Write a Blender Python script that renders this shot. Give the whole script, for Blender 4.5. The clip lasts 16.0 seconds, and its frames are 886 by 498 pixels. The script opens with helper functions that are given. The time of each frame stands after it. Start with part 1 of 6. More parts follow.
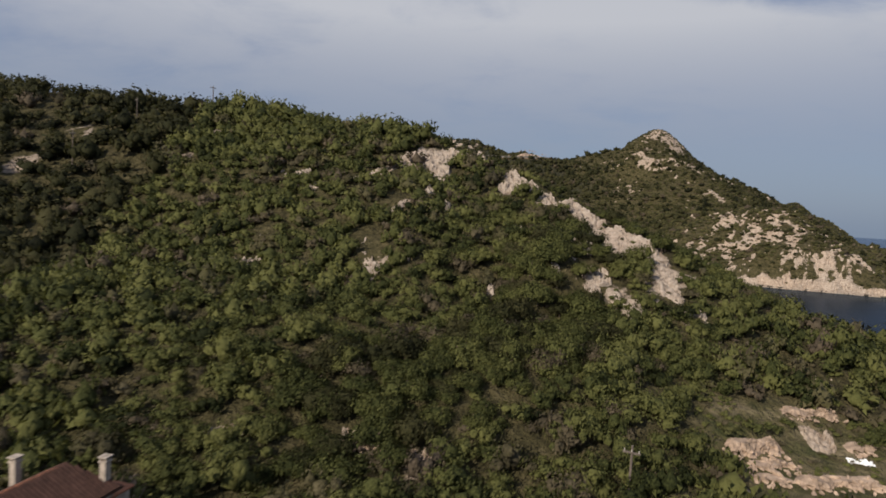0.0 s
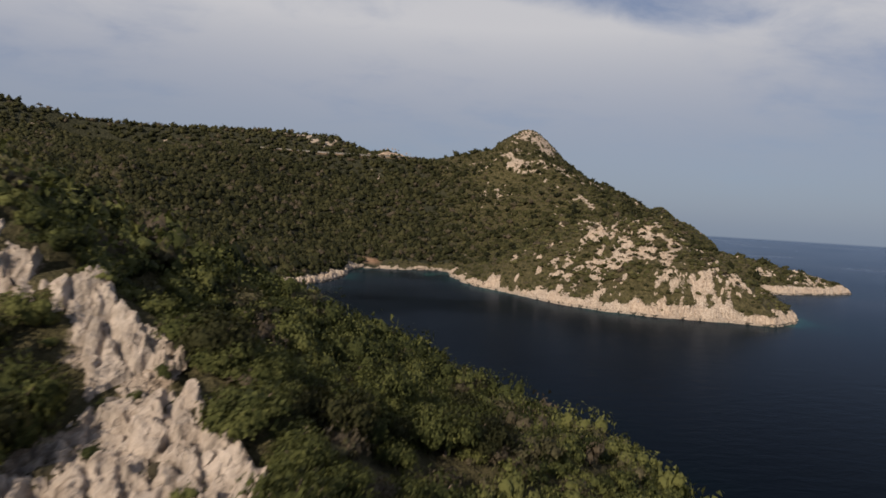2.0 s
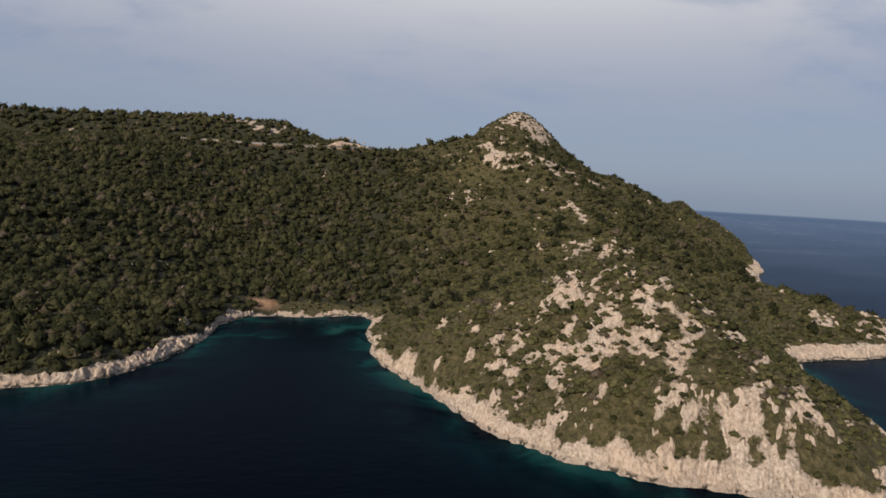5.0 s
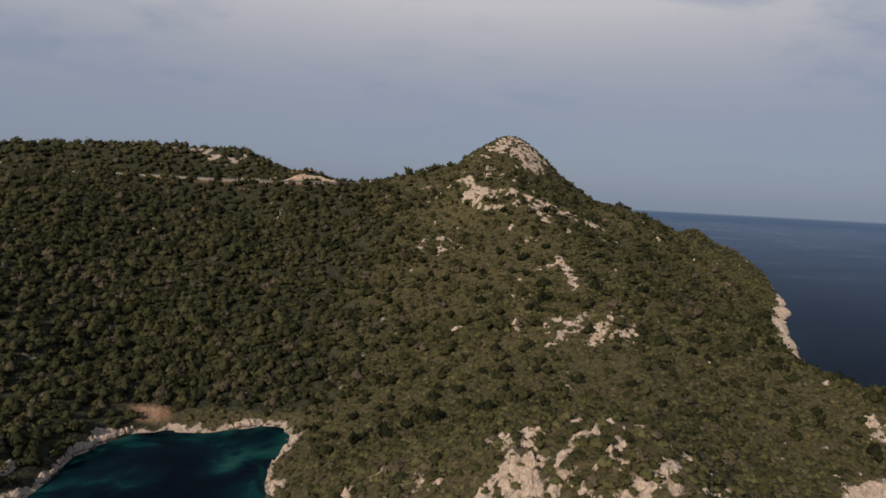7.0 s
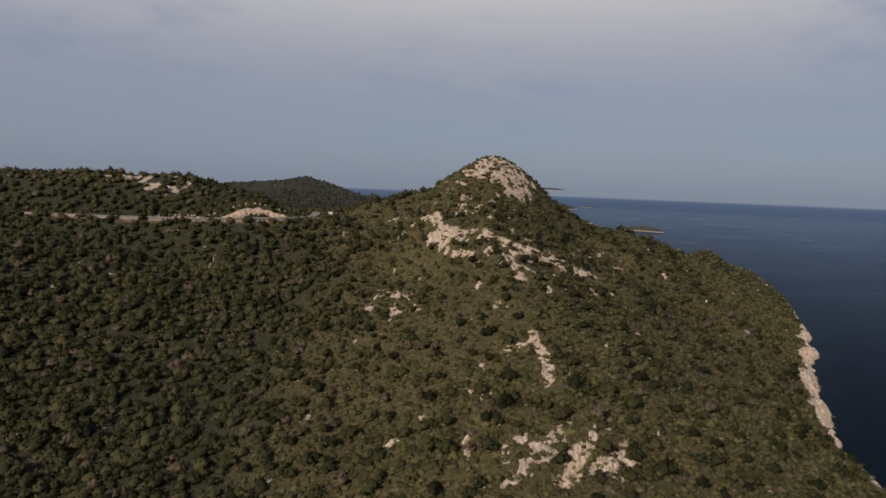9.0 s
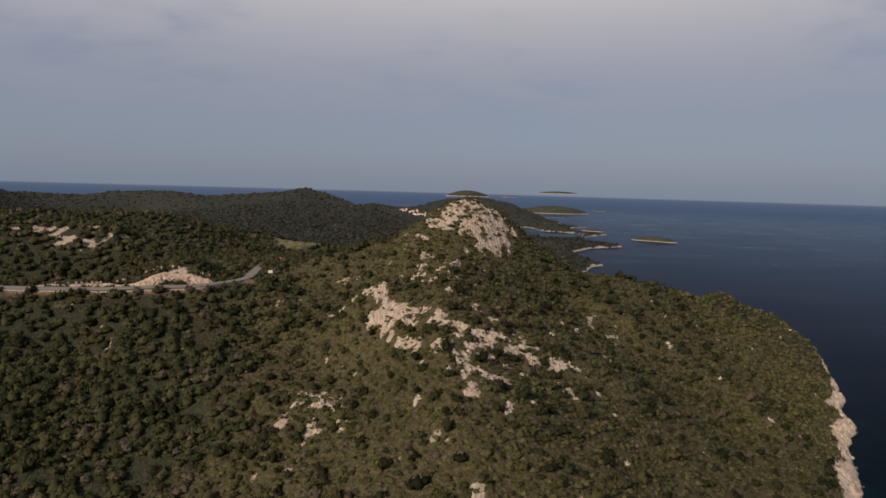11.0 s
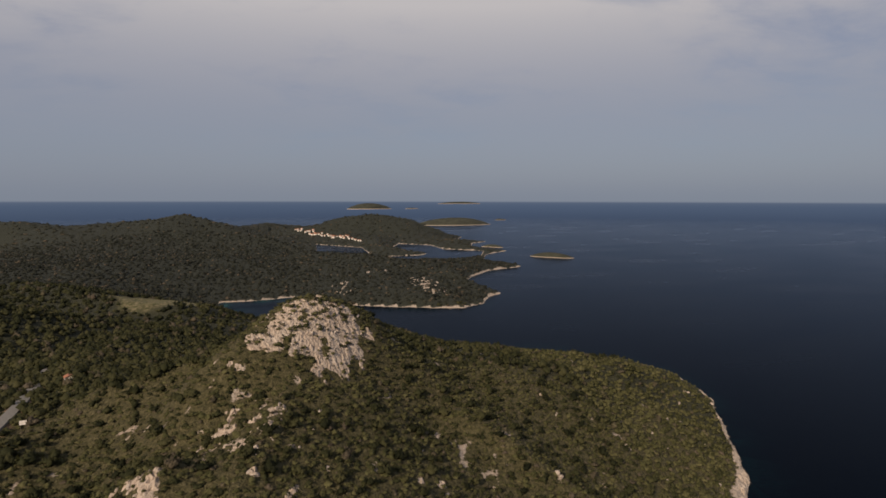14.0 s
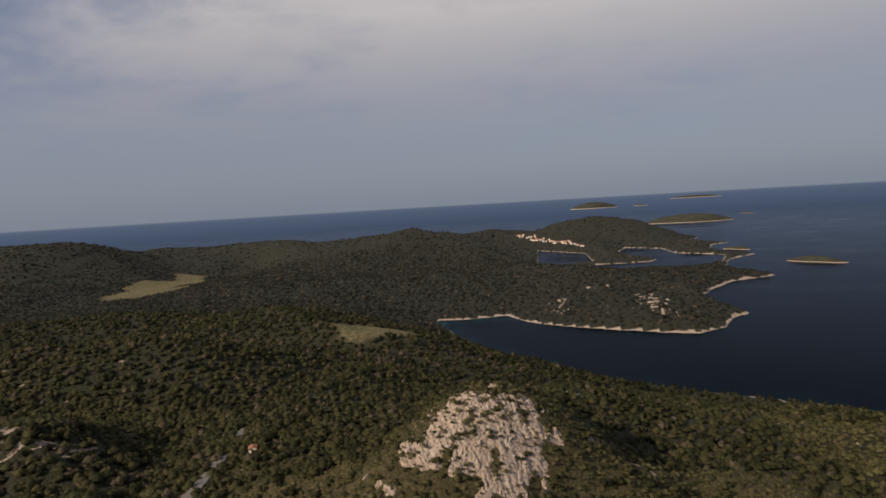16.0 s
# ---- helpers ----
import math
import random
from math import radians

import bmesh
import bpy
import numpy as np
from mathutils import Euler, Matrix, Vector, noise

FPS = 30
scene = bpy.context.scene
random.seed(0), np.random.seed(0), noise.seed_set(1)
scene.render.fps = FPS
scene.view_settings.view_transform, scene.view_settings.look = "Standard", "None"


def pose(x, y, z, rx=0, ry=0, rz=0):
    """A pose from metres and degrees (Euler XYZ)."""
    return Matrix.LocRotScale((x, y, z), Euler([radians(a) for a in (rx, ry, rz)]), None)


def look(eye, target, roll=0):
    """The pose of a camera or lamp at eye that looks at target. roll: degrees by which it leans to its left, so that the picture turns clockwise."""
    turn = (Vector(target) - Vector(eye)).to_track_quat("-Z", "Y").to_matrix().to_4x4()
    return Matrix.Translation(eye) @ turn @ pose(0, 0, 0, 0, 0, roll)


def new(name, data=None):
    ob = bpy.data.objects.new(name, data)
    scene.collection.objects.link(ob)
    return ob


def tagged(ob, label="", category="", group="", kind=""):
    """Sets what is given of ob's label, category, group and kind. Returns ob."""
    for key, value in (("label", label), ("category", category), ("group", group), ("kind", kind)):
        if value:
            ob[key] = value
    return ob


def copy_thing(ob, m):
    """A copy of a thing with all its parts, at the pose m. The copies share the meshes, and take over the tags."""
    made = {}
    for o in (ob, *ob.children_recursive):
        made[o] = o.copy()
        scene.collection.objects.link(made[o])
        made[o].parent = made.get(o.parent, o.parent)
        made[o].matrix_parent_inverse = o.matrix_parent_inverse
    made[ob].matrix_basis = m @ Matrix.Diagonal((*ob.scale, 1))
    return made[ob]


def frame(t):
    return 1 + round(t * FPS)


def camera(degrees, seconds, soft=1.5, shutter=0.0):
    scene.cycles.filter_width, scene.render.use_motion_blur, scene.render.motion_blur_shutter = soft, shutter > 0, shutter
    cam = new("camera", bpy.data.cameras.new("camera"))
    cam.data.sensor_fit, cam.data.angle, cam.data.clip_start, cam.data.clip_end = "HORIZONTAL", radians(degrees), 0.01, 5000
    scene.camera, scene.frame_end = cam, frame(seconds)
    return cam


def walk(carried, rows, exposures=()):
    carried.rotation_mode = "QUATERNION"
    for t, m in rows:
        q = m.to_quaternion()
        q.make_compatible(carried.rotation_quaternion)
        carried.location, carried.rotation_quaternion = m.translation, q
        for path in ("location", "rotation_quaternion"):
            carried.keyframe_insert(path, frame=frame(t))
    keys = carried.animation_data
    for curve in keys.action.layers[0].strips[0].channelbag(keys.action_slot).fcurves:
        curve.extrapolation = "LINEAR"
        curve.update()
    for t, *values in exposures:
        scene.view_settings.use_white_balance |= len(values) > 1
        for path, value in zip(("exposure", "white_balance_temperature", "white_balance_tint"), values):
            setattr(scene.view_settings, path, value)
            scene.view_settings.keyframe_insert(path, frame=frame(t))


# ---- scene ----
# a drone's flight over a wooded island coast: seconds, x, y, z in metres, then the three turns in degrees
cam = camera(73.85, 16.0, 1.6, 0.15)
PATH = [
    (0.0, 0.0, -0.0, 23.79, 86.23, -3.3, 0.1),
    (0.5, 5.56, 14.8, 24.73, 86.88, -3.43, -4.27),
    (1.0, 12.44, 28.98, 26.09, 86.84, -3.34, -9.75),
    (1.5, 19.83, 42.74, 27.67, 86.9, -3.49, -10.85),
    (2.0, 27.72, 56.43, 29.62, 86.86, -3.45, -10.88),
    (2.5, 35.88, 70.68, 31.5, 85.98, -3.39, -10.84),
    (3.0, 44.43, 85.13, 34.2, 85.37, -3.46, -10.64),
    (5.5, 88.44, 154.9, 55.97, 84.5, -3.2, -8.65),
    (6.0, 95.64, 168.02, 61.76, 85.08, -3.14, -8.32),
    (6.5, 102.66, 180.87, 67.27, 85.01, -3.16, -8.04),
    (7.0, 109.58, 193.36, 72.73, 84.94, -2.94, -7.86),
    (7.5, 116.57, 205.87, 78.66, 84.97, -2.82, -7.66),
    (8.0, 123.82, 218.58, 84.67, 84.8, -2.87, -7.29),
    (8.5, 131.16, 231.67, 90.58, 84.52, -2.58, -7.07),
    (9.0, 138.65, 244.57, 96.47, 84.15, -2.23, -6.84),
    (11.5, 175.83, 307.84, 127.54, 84.43, -1.61, -5.53),
    (12.0, 180.84, 316.02, 132.99, 84.92, -1.33, -7.8),
    (12.5, 185.95, 324.86, 138.6, 85.82, -1.67, -10.36),
    (13.0, 191.63, 334.62, 144.64, 86.52, -1.39, -12.45),
    (13.5, 198.08, 345.81, 151.06, 85.71, -0.79, -13.87),
    (14.0, 205.34, 357.96, 157.43, 85.11, -0.09, -14.78),
    (14.5, 212.71, 371.0, 163.61, 85.47, 0.53, -15.17),
    (15.0, 219.81, 384.29, 169.25, 85.68, 1.09, -15.32),
    (15.5, 224.7, 398.11, 174.24, 86.22, 2.24, -4.44),
    (16.0, 227.28, 411.31, 179.01, 85.55, 3.34, 6.82),
]
walk(cam, [(t, pose(x, y, z, a, b, c)) for t, x, y, z, a, b, c in PATH],
     exposures=[(0.0, 0.0, 6250, 9), (1.0, 0.0, 6400, 10), (2.0, 0.05, 6550, 10), (3.0, 0.18, 6750, 10), (5.5, 0.08, 6300, 10), (7.0, -0.07, 6500, 11), (9.0, -0.09, 6600, 11), (12.0, -0.13, 6800, 13), (16.0, -0.12, 6950, 13)])

# ------------------------------------------------------------------ light
SUN_AZ, SUN_EL = 221.0, 30.0          # compass degrees clockwise from +y, and height


def node(tree, kind, at=(0, 0), **values):
    n = tree.nodes.new(kind)
    n.location = at
    for key, value in values.items():
        if key in n.inputs:
            n.inputs[key].default_value = value
    return n


def ramp(tree, source, stops, mode="LINEAR"):
    r = tree.nodes.new("ShaderNodeValToRGB")
    r.color_ramp.interpolation = mode
    while len(r.color_ramp.elements) < len(stops):
        r.color_ramp.elements.new(0.5)
    for e, (p, c) in zip(r.color_ramp.elements, stops):
        e.position = p
        e.color = (*c, 1) if len(c) == 3 else c
    tree.links.new(source, r.inputs[0])
    return r.outputs[0]


def calc(tree, op, a, b=None, clamp=False):
    m = tree.nodes.new("ShaderNodeMath")
    m.operation, m.use_clamp = op, clamp
    for i, v in enumerate((a, b)):
        if v is None:
            continue
        if isinstance(v, (int, float)):
            m.inputs[i].default_value = v
        else:
            tree.links.new(v, m.inputs[i])
    return m.outputs[0]


def blend(tree, fac, a, b, mode="MIX"):
    m = tree.nodes.new("ShaderNodeMix")
    m.data_type, m.blend_type = "RGBA", mode
    for sock, v in ((m.inputs[0], fac), (m.inputs[6], a), (m.inputs[7], b)):
        if isinstance(v, (int, float)):
            sock.default_value = v
        elif isinstance(v, tuple):
            sock.default_value = (*v, 1)
        else:
            tree.links.new(v, sock)
    return m.outputs[2]


def noise_tex(tree, vector, scale, detail=4.0, rough=0.55, distortion=0.0):
    n = tree.nodes.new("ShaderNodeTexNoise")
    n.inputs["Scale"].default_value = scale
    n.inputs["Detail"].default_value = detail
    n.inputs["Roughness"].default_value = rough
    n.inputs["Distortion"].default_value = distortion
    if vector is not None:
        tree.links.new(vector, n.inputs["Vector"])
    return n.outputs[0]


def scaled(tree, vector, scale, rot=(0, 0, 0)):
    m = tree.nodes.new("ShaderNodeMapping")
    m.inputs["Scale"].default_value = scale
    m.inputs["Rotation"].default_value = rot
    tree.links.new(vector, m.inputs["Vector"])
    return m.outputs[0]


world = bpy.data.worlds.new("sky")
scene.world = world
world.use_nodes = True
wt = world.node_tree
wt.nodes.clear()
sky = wt.nodes.new("ShaderNodeTexSky")
sky.sky_type, sky.sun_disc = "NISHITA", False
sky.sun_elevation, sky.sun_rotation = radians(SUN_EL), radians(SUN_AZ)
sky.air_density, sky.dust_density, sky.ozone_density = 1.0, 2.5, 1.5
coord = wt.nodes.new("ShaderNodeTexCoord")
split = wt.nodes.new("ShaderNodeSeparateXYZ")
wt.links.new(coord.outputs["Generated"], split.inputs[0])
up = split.outputs[2]
# cloud sheet: the direction carried to a flat layer overhead
lift = calc(wt, "ADD", calc(wt, "MAXIMUM", up, 0.0), 0.22)
flat = wt.nodes.new("ShaderNodeCombineXYZ")
wt.links.new(calc(wt, "DIVIDE", split.outputs[0], lift), flat.inputs[0])
wt.links.new(calc(wt, "DIVIDE", split.outputs[1], lift), flat.inputs[1])
big = noise_tex(wt, scaled(wt, flat.outputs[0], (1.0, 1.15, 1.0), (0, 0, 1.35)), 0.75, 4.0, 0.48, 0.25)
wisps = noise_tex(wt, scaled(wt, flat.outputs[0], (1.0, 1.3, 1.0), (0, 0, 0.6)), 3.0, 6.0, 0.6, 0.3)
cover = calc(wt, "ADD", calc(wt, "MULTIPLY", big, 0.60), calc(wt, "MULTIPLY", wisps, 0.40))
toward = calc(wt, "ADD", calc(wt, "MULTIPLY", split.outputs[0], 0.05), calc(wt, "MULTIPLY", split.outputs[1], 0.10))
cover = calc(wt, "ADD", cover, toward)


def cloud_bank(middle, reach, rise):
    """Thickens (or thins, below zero) the cloud sheet in an oval of the layer."""
    total = None
    for axis in (0, 1):
        part_of = wt.nodes.new("ShaderNodeSeparateXYZ")
        wt.links.new(flat.outputs[0], part_of.inputs[0])
        off = calc(wt, "DIVIDE", calc(wt, "SUBTRACT", part_of.outputs[axis], middle[axis]), reach[axis])
        square = calc(wt, "MULTIPLY", off, off)
        total = square if total is None else calc(wt, "ADD", total, square)
    return calc(wt, "MULTIPLY", calc(wt, "MAXIMUM", calc(wt, "SUBTRACT", 1.0, total), 0.0), rise)


for bank in (((0.62, 1.46), (0.55, 0.20), -0.26), ((-0.7, 1.85), (0.8, 0.6), 0.12), ((1.15, 1.9), (0.7, 0.4), 0.12), ((0.5, 1.7), (0.4, 0.25), 0.05)):
    cover = calc(wt, "ADD", cover, cloud_bank(*bank))
mask = ramp(wt, cover, [(0.36, (0, 0, 0)), (0.68, (1, 1, 1))], "EASE")
height = ramp(wt, up, [(0.0, (0, 0, 0)), (0.10, (0.25, 0.25, 0.25)), (0.30, (1, 1, 1))])
cloud = blend(wt, height, (0.25, 0.27, 0.325), (0.53, 0.53, 0.56))
haze = ramp(wt, up, [(0.0, (0.265, 0.322, 0.42)), (0.10, (0.258, 0.312, 0.43)), (0.22, (0.215, 0.265, 0.405)), (0.42, (0.13, 0.19, 0.34))])
clear = wt.nodes.new("ShaderNodeMix")
clear.data_type, clear.blend_type = "RGBA", "MIX"
clear.inputs[0].default_value = 0.75
dim = blend(wt, 1.0, sky.outputs[0], (0.085, 0.085, 0.085), "MULTIPLY")
wt.links.new(dim, clear.inputs[6])
wt.links.new(haze, clear.inputs[7])
above = blend(wt, calc(wt, "MULTIPLY", mask, height), clear.outputs[2], cloud)
# the open sea beyond the modelled water, a sky ramp with painted haze
below = ramp(wt, calc(wt, "MULTIPLY", up, -1.0), [(0.0, (0.125, 0.165, 0.24)), (0.012, (0.078, 0.116, 0.19)), (0.03, (0.058, 0.088, 0.15)), (0.05, (0.046, 0.068, 0.115)), (0.3, (0.01, 0.02, 0.04))])
line = ramp(wt, calc(wt, "ADD", calc(wt, "MULTIPLY", up, 180.0), 1.2), [(0.0, (0, 0, 0)), (0.5, (1, 1, 1))])
final = blend(wt, line, below, above)
back = wt.nodes.new("ShaderNodeBackground")
wt.links.new(final, back.inputs[0])
back.inputs[1].default_value = 1.0
wout = wt.nodes.new("ShaderNodeOutputWorld")
wt.links.new(back.outputs[0], wout.inputs[0])

sun_data = bpy.data.lights.new("sun", "SUN")
sun_data.energy, sun_data.angle, sun_data.color = 4.9, radians(1.0), (1.0, 0.86, 0.70)
sun = new("sun", sun_data)
a, e = radians(SUN_AZ), radians(SUN_EL)
to_sun = Vector((math.sin(a) * math.cos(e), math.cos(a) * math.cos(e), math.sin(e)))
sun.matrix_world = look(to_sun * 900 + Vector((100, 400, 0)), (100, 400, 0))


# ------------------------------------------------------------------ materials
def material(name):
    m = bpy.data.materials.new(name)
    m.use_nodes = True
    t = m.node_tree
    bsdf = t.nodes["Principled BSDF"]
    bsdf.inputs["Specular IOR Level"].default_value = 0.25
    geo = t.nodes.new("ShaderNodeNewGeometry")
    return m, t, bsdf, geo.outputs["Position"]


def bump(t, bsdf, height, strength, distance):
    b = t.nodes.new("ShaderNodeBump")
    b.inputs["Strength"].default_value, b.inputs["Distance"].default_value = strength, distance
    t.links.new(height, b.inputs["Height"])
    t.links.new(b.outputs[0], bsdf.inputs["Normal"])


def attribute(t, name):
    n = t.nodes.new("ShaderNodeAttribute")
    n.attribute_name = name
    return n


def limestone_colour(t, pos, warm=1.0, tone=(0.42, 0.30, 0.205)):
    broad = noise_tex(t, pos, 0.12, 3.0, 0.6)
    fine = noise_tex(t, pos, 1.6, 6.0, 0.65)
    c = ramp(t, fine, [(0.28, (0.13, 0.11, 0.09)), (0.44, (0.34, 0.29, 0.24)), (0.66, (0.54, 0.465, 0.395))])
    share = 0.45 * warm
    return blend(t, ramp(t, broad, [(0.36, (0.2 * warm,) * 3), (0.62, (share, share, share))]), c, tone, "MIX"), fine


def make_limestone(name, warm, tone):
    m, t, bsdf, pos = material(name)
    col, fine = limestone_colour(t, pos, warm, tone)
    streak = noise_tex(t, scaled(t, pos, (1.3, 0.6, 0.6), (0, 0, 0.4)), 0.9, 6.0, 0.7, 0.8)
    # darker where the streak noise, which also feeds the bump, is low
    streak_tone = ramp(t, streak, [(0.34, (0.45, 0.42, 0.39)), (0.46, (1, 1, 1))])
    col = blend(t, 1.0, col, streak_tone, "MULTIPLY")
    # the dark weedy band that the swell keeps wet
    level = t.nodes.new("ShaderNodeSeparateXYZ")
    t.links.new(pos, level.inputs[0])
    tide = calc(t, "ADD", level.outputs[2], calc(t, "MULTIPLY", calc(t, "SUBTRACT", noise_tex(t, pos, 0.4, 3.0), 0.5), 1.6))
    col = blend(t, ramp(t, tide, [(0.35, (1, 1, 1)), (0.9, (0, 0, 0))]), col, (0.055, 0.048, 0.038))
    t.links.new(col, bsdf.inputs["Base Color"])
    bsdf.inputs["Roughness"].default_value = 0.9
    bump(t, bsdf, calc(t, "ADD", fine, streak), 1.0, 0.45)
    return m


def make_ground():
    m, t, bsdf, pos = material("hillside")
    rock, fine = limestone_colour(t, pos)
    rough = noise_tex(t, pos, 0.35, 5.0, 0.65)
    litter = noise_tex(t, pos, 2.2, 4.0, 0.7)
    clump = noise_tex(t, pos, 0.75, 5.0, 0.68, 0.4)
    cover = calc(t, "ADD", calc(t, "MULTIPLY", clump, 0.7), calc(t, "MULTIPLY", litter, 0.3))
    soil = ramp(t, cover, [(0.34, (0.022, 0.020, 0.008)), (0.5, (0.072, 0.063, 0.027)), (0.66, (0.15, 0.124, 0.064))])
    # litter under the woods, darkened by crown shade put into its colour
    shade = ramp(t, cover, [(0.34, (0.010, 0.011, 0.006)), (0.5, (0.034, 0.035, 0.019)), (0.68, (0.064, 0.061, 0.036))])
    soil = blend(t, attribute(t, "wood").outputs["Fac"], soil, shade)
    # far ground takes greyer stops, the haze of distance put into the soil
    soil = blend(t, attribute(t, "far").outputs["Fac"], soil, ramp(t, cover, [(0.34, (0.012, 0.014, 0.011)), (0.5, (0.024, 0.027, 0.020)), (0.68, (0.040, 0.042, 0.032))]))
    bare = attribute(t, "rock").outputs["Fac"]
    detail = noise_tex(t, pos, 0.55, 6.0, 0.7)
    edge = calc(t, "ADD", bare, calc(t, "MULTIPLY", calc(t, "SUBTRACT", detail, 0.5), 1.3))
    k = ramp(t, edge, [(0.42, (0, 0, 0)), (0.56, (1, 1, 1))])
    base = blend(t, k, soil, rock)
    red = attribute(t, "earth").outputs["Fac"]
    base = blend(t, red, base, ramp(t, rough, [(0.3, (0.22, 0.12, 0.07)), (0.7, (0.38, 0.25, 0.16))]))
    grass = attribute(t, "grass").outputs["Fac"]
    base = blend(t, grass, base, ramp(t, rough, [(0.34, (0.05, 0.06, 0.018)), (0.5, (0.12, 0.105, 0.048)), (0.66, (0.25, 0.205, 0.125))]))
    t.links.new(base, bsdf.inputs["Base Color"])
    bsdf.inputs["Roughness"].default_value = 0.95
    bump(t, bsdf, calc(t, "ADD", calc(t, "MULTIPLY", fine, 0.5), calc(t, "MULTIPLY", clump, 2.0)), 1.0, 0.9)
    return m


def make_foliage(name, dark, mid, light):
    """Leaf colour runs over 'tint', which is one value a plant."""
    m, t, bsdf, pos = material(name)
    tint = calc(t, "ADD", attribute(t, "tint").outputs["Fac"], 0.0)
    info = t.nodes.new("ShaderNodeObjectInfo")
    tint = calc(t, "ADD", tint, calc(t, "MULTIPLY", calc(t, "SUBTRACT", info.outputs["Random"], 0.5), 0.4))
    patch = noise_tex(t, pos, 0.018, 3.0, 0.6)
    twig = noise_tex(t, pos, 1.3, 2.0, 0.6)
    leafy = noise_tex(t, pos, 6.5, 4.0, 0.7)
    fleck = calc(t, "MULTIPLY", calc(t, "SUBTRACT", leafy, 0.5), 1.1)
    v = calc(t, "ADD", calc(t, "MULTIPLY", tint, 0.78), calc(t, "ADD", calc(t, "MULTIPLY", patch, 0.34), calc(t, "ADD", calc(t, "MULTIPLY", twig, 0.25), fleck)))
    c = ramp(t, v, [(0.30, dark), (0.62, mid), (0.95, light)])
    dried = attribute(t, "dry").outputs["Fac"]
    c = blend(t, dried, c, ramp(t, twig, [(0.3, (0.06, 0.048, 0.032)), (0.7, (0.15, 0.118, 0.085))]))
    t.links.new(c, bsdf.inputs["Base Color"])
    bsdf.inputs["Roughness"].default_value = 0.7
    bsdf.inputs["Specular IOR Level"].default_value = 0.12
    bump(t, bsdf, leafy, 0.9, 0.12)
    # thin leaves let some of the light through
    thin = t.nodes.new("ShaderNodeBsdfTranslucent")
    t.links.new(blend(t, 1.0, c, (1.0, 1.0, 0.75), "MULTIPLY"), thin.inputs["Color"])
    both = t.nodes.new("ShaderNodeMixShader")
    both.inputs[0].default_value = 0.28
    t.links.new(bsdf.outputs[0], both.inputs[1])
    t.links.new(thin.outputs[0], both.inputs[2])
    t.links.new(both.outputs[0], t.nodes["Material Output"].inputs["Surface"])
    return m


def make_plain(name, colour, rough=0.85, scale=3.0, spread=0.3, depth=0.02, metal=0.0):
    m, t, bsdf, pos = material(name)
    n = noise_tex(t, pos, scale, 5.0, 0.6)
    lo = tuple(c * (1 - spread) for c in colour)
    hi = tuple(min(1, c * (1 + spread)) for c in colour)
    t.links.new(ramp(t, n, [(0.3, lo), (0.7, hi)]), bsdf.inputs["Base Color"])
    bsdf.inputs["Roughness"].default_value, bsdf.inputs["Metallic"].default_value = rough, metal
    bump(t, bsdf, n, 0.4, depth)
    return m


def make_sea():
    m, t, bsdf, pos = material("sea_water")
    shoal = attribute(t, "shoal").outputs["Fac"]
    weed = noise_tex(t, pos, 0.05, 4.0, 0.6, 0.8)
    s = calc(t, "ADD", shoal, calc(t, "MULTIPLY", calc(t, "SUBTRACT", weed, 0.54), calc(t, "MULTIPLY", shoal, 4.5)), True)
    col = ramp(t, s, [(0.0, (0.0004, 0.0015, 0.0042)), (0.3, (0.0012, 0.009, 0.012)), (0.6, (0.004, 0.034, 0.034)), (1.0, (0.022, 0.06, 0.045))])
    t.links.new(col, bsdf.inputs["Base Color"])
    bsdf.inputs["Roughness"].default_value = 0.8
    bsdf.inputs["Specular IOR Level"].default_value = 0.0
    swell = noise_tex(t, scaled(t, pos, (0.35, 0.9, 1.0), (0, 0, 0.35)), 0.5, 5.0, 0.6, 0.4)
    gusts = noise_tex(t, scaled(t, pos, (0.004, 0.009, 1.0), (0, 0, 0.3)), 1.0, 4.0, 0.6)
    ripple = t.nodes.new("ShaderNodeBump")
    ripple.inputs["Strength"].default_value, ripple.inputs["Distance"].default_value = 0.3, 0.4
    t.links.new(swell, ripple.inputs["Height"])
    gloss = t.nodes.new("ShaderNodeBsdfGlossy")
    gloss.inputs["Color"].default_value = (0.66, 0.8, 1.0, 1)
    t.links.new(ramp(t, gusts, [(0.35, (0.14, 0.14, 0.14)), (0.7, (0.3, 0.3, 0.3))]), gloss.inputs["Roughness"])
    t.links.new(ripple.outputs[0], gloss.inputs["Normal"])
    rim = t.nodes.new("ShaderNodeFresnel")
    rim.inputs["IOR"].default_value = 1.33
    t.links.new(ripple.outputs[0], rim.inputs["Normal"])
    water = t.nodes.new("ShaderNodeMixShader")
    t.links.new(calc(t, "MULTIPLY", calc(t, "POWER", rim.outputs[0], 1.6), 0.54), water.inputs[0])
    t.links.new(bsdf.outputs[0], water.inputs[1])
    t.links.new(gloss.outputs[0], water.inputs[2])
    # the sheet thins out before its rim into the open sea behind it
    far = t.nodes.new("ShaderNodeVectorMath")
    far.operation = "LENGTH"
    t.links.new(pos, far.inputs[0])
    gone = ramp(t, calc(t, "DIVIDE", far.outputs["Value"], 5600.0), [(0.62, (0, 0, 0)), (0.98, (1, 1, 1))])
    clear = t.nodes.new("ShaderNodeBsdfTransparent")
    mix = t.nodes.new("ShaderNodeMixShader")
    t.links.new(gone, mix.inputs[0])
    t.links.new(water.outputs[0], mix.inputs[1])
    t.links.new(clear.outputs[0], mix.inputs[2])
    t.links.new(mix.outputs[0], t.nodes["Material Output"].inputs["Surface"])
    return m


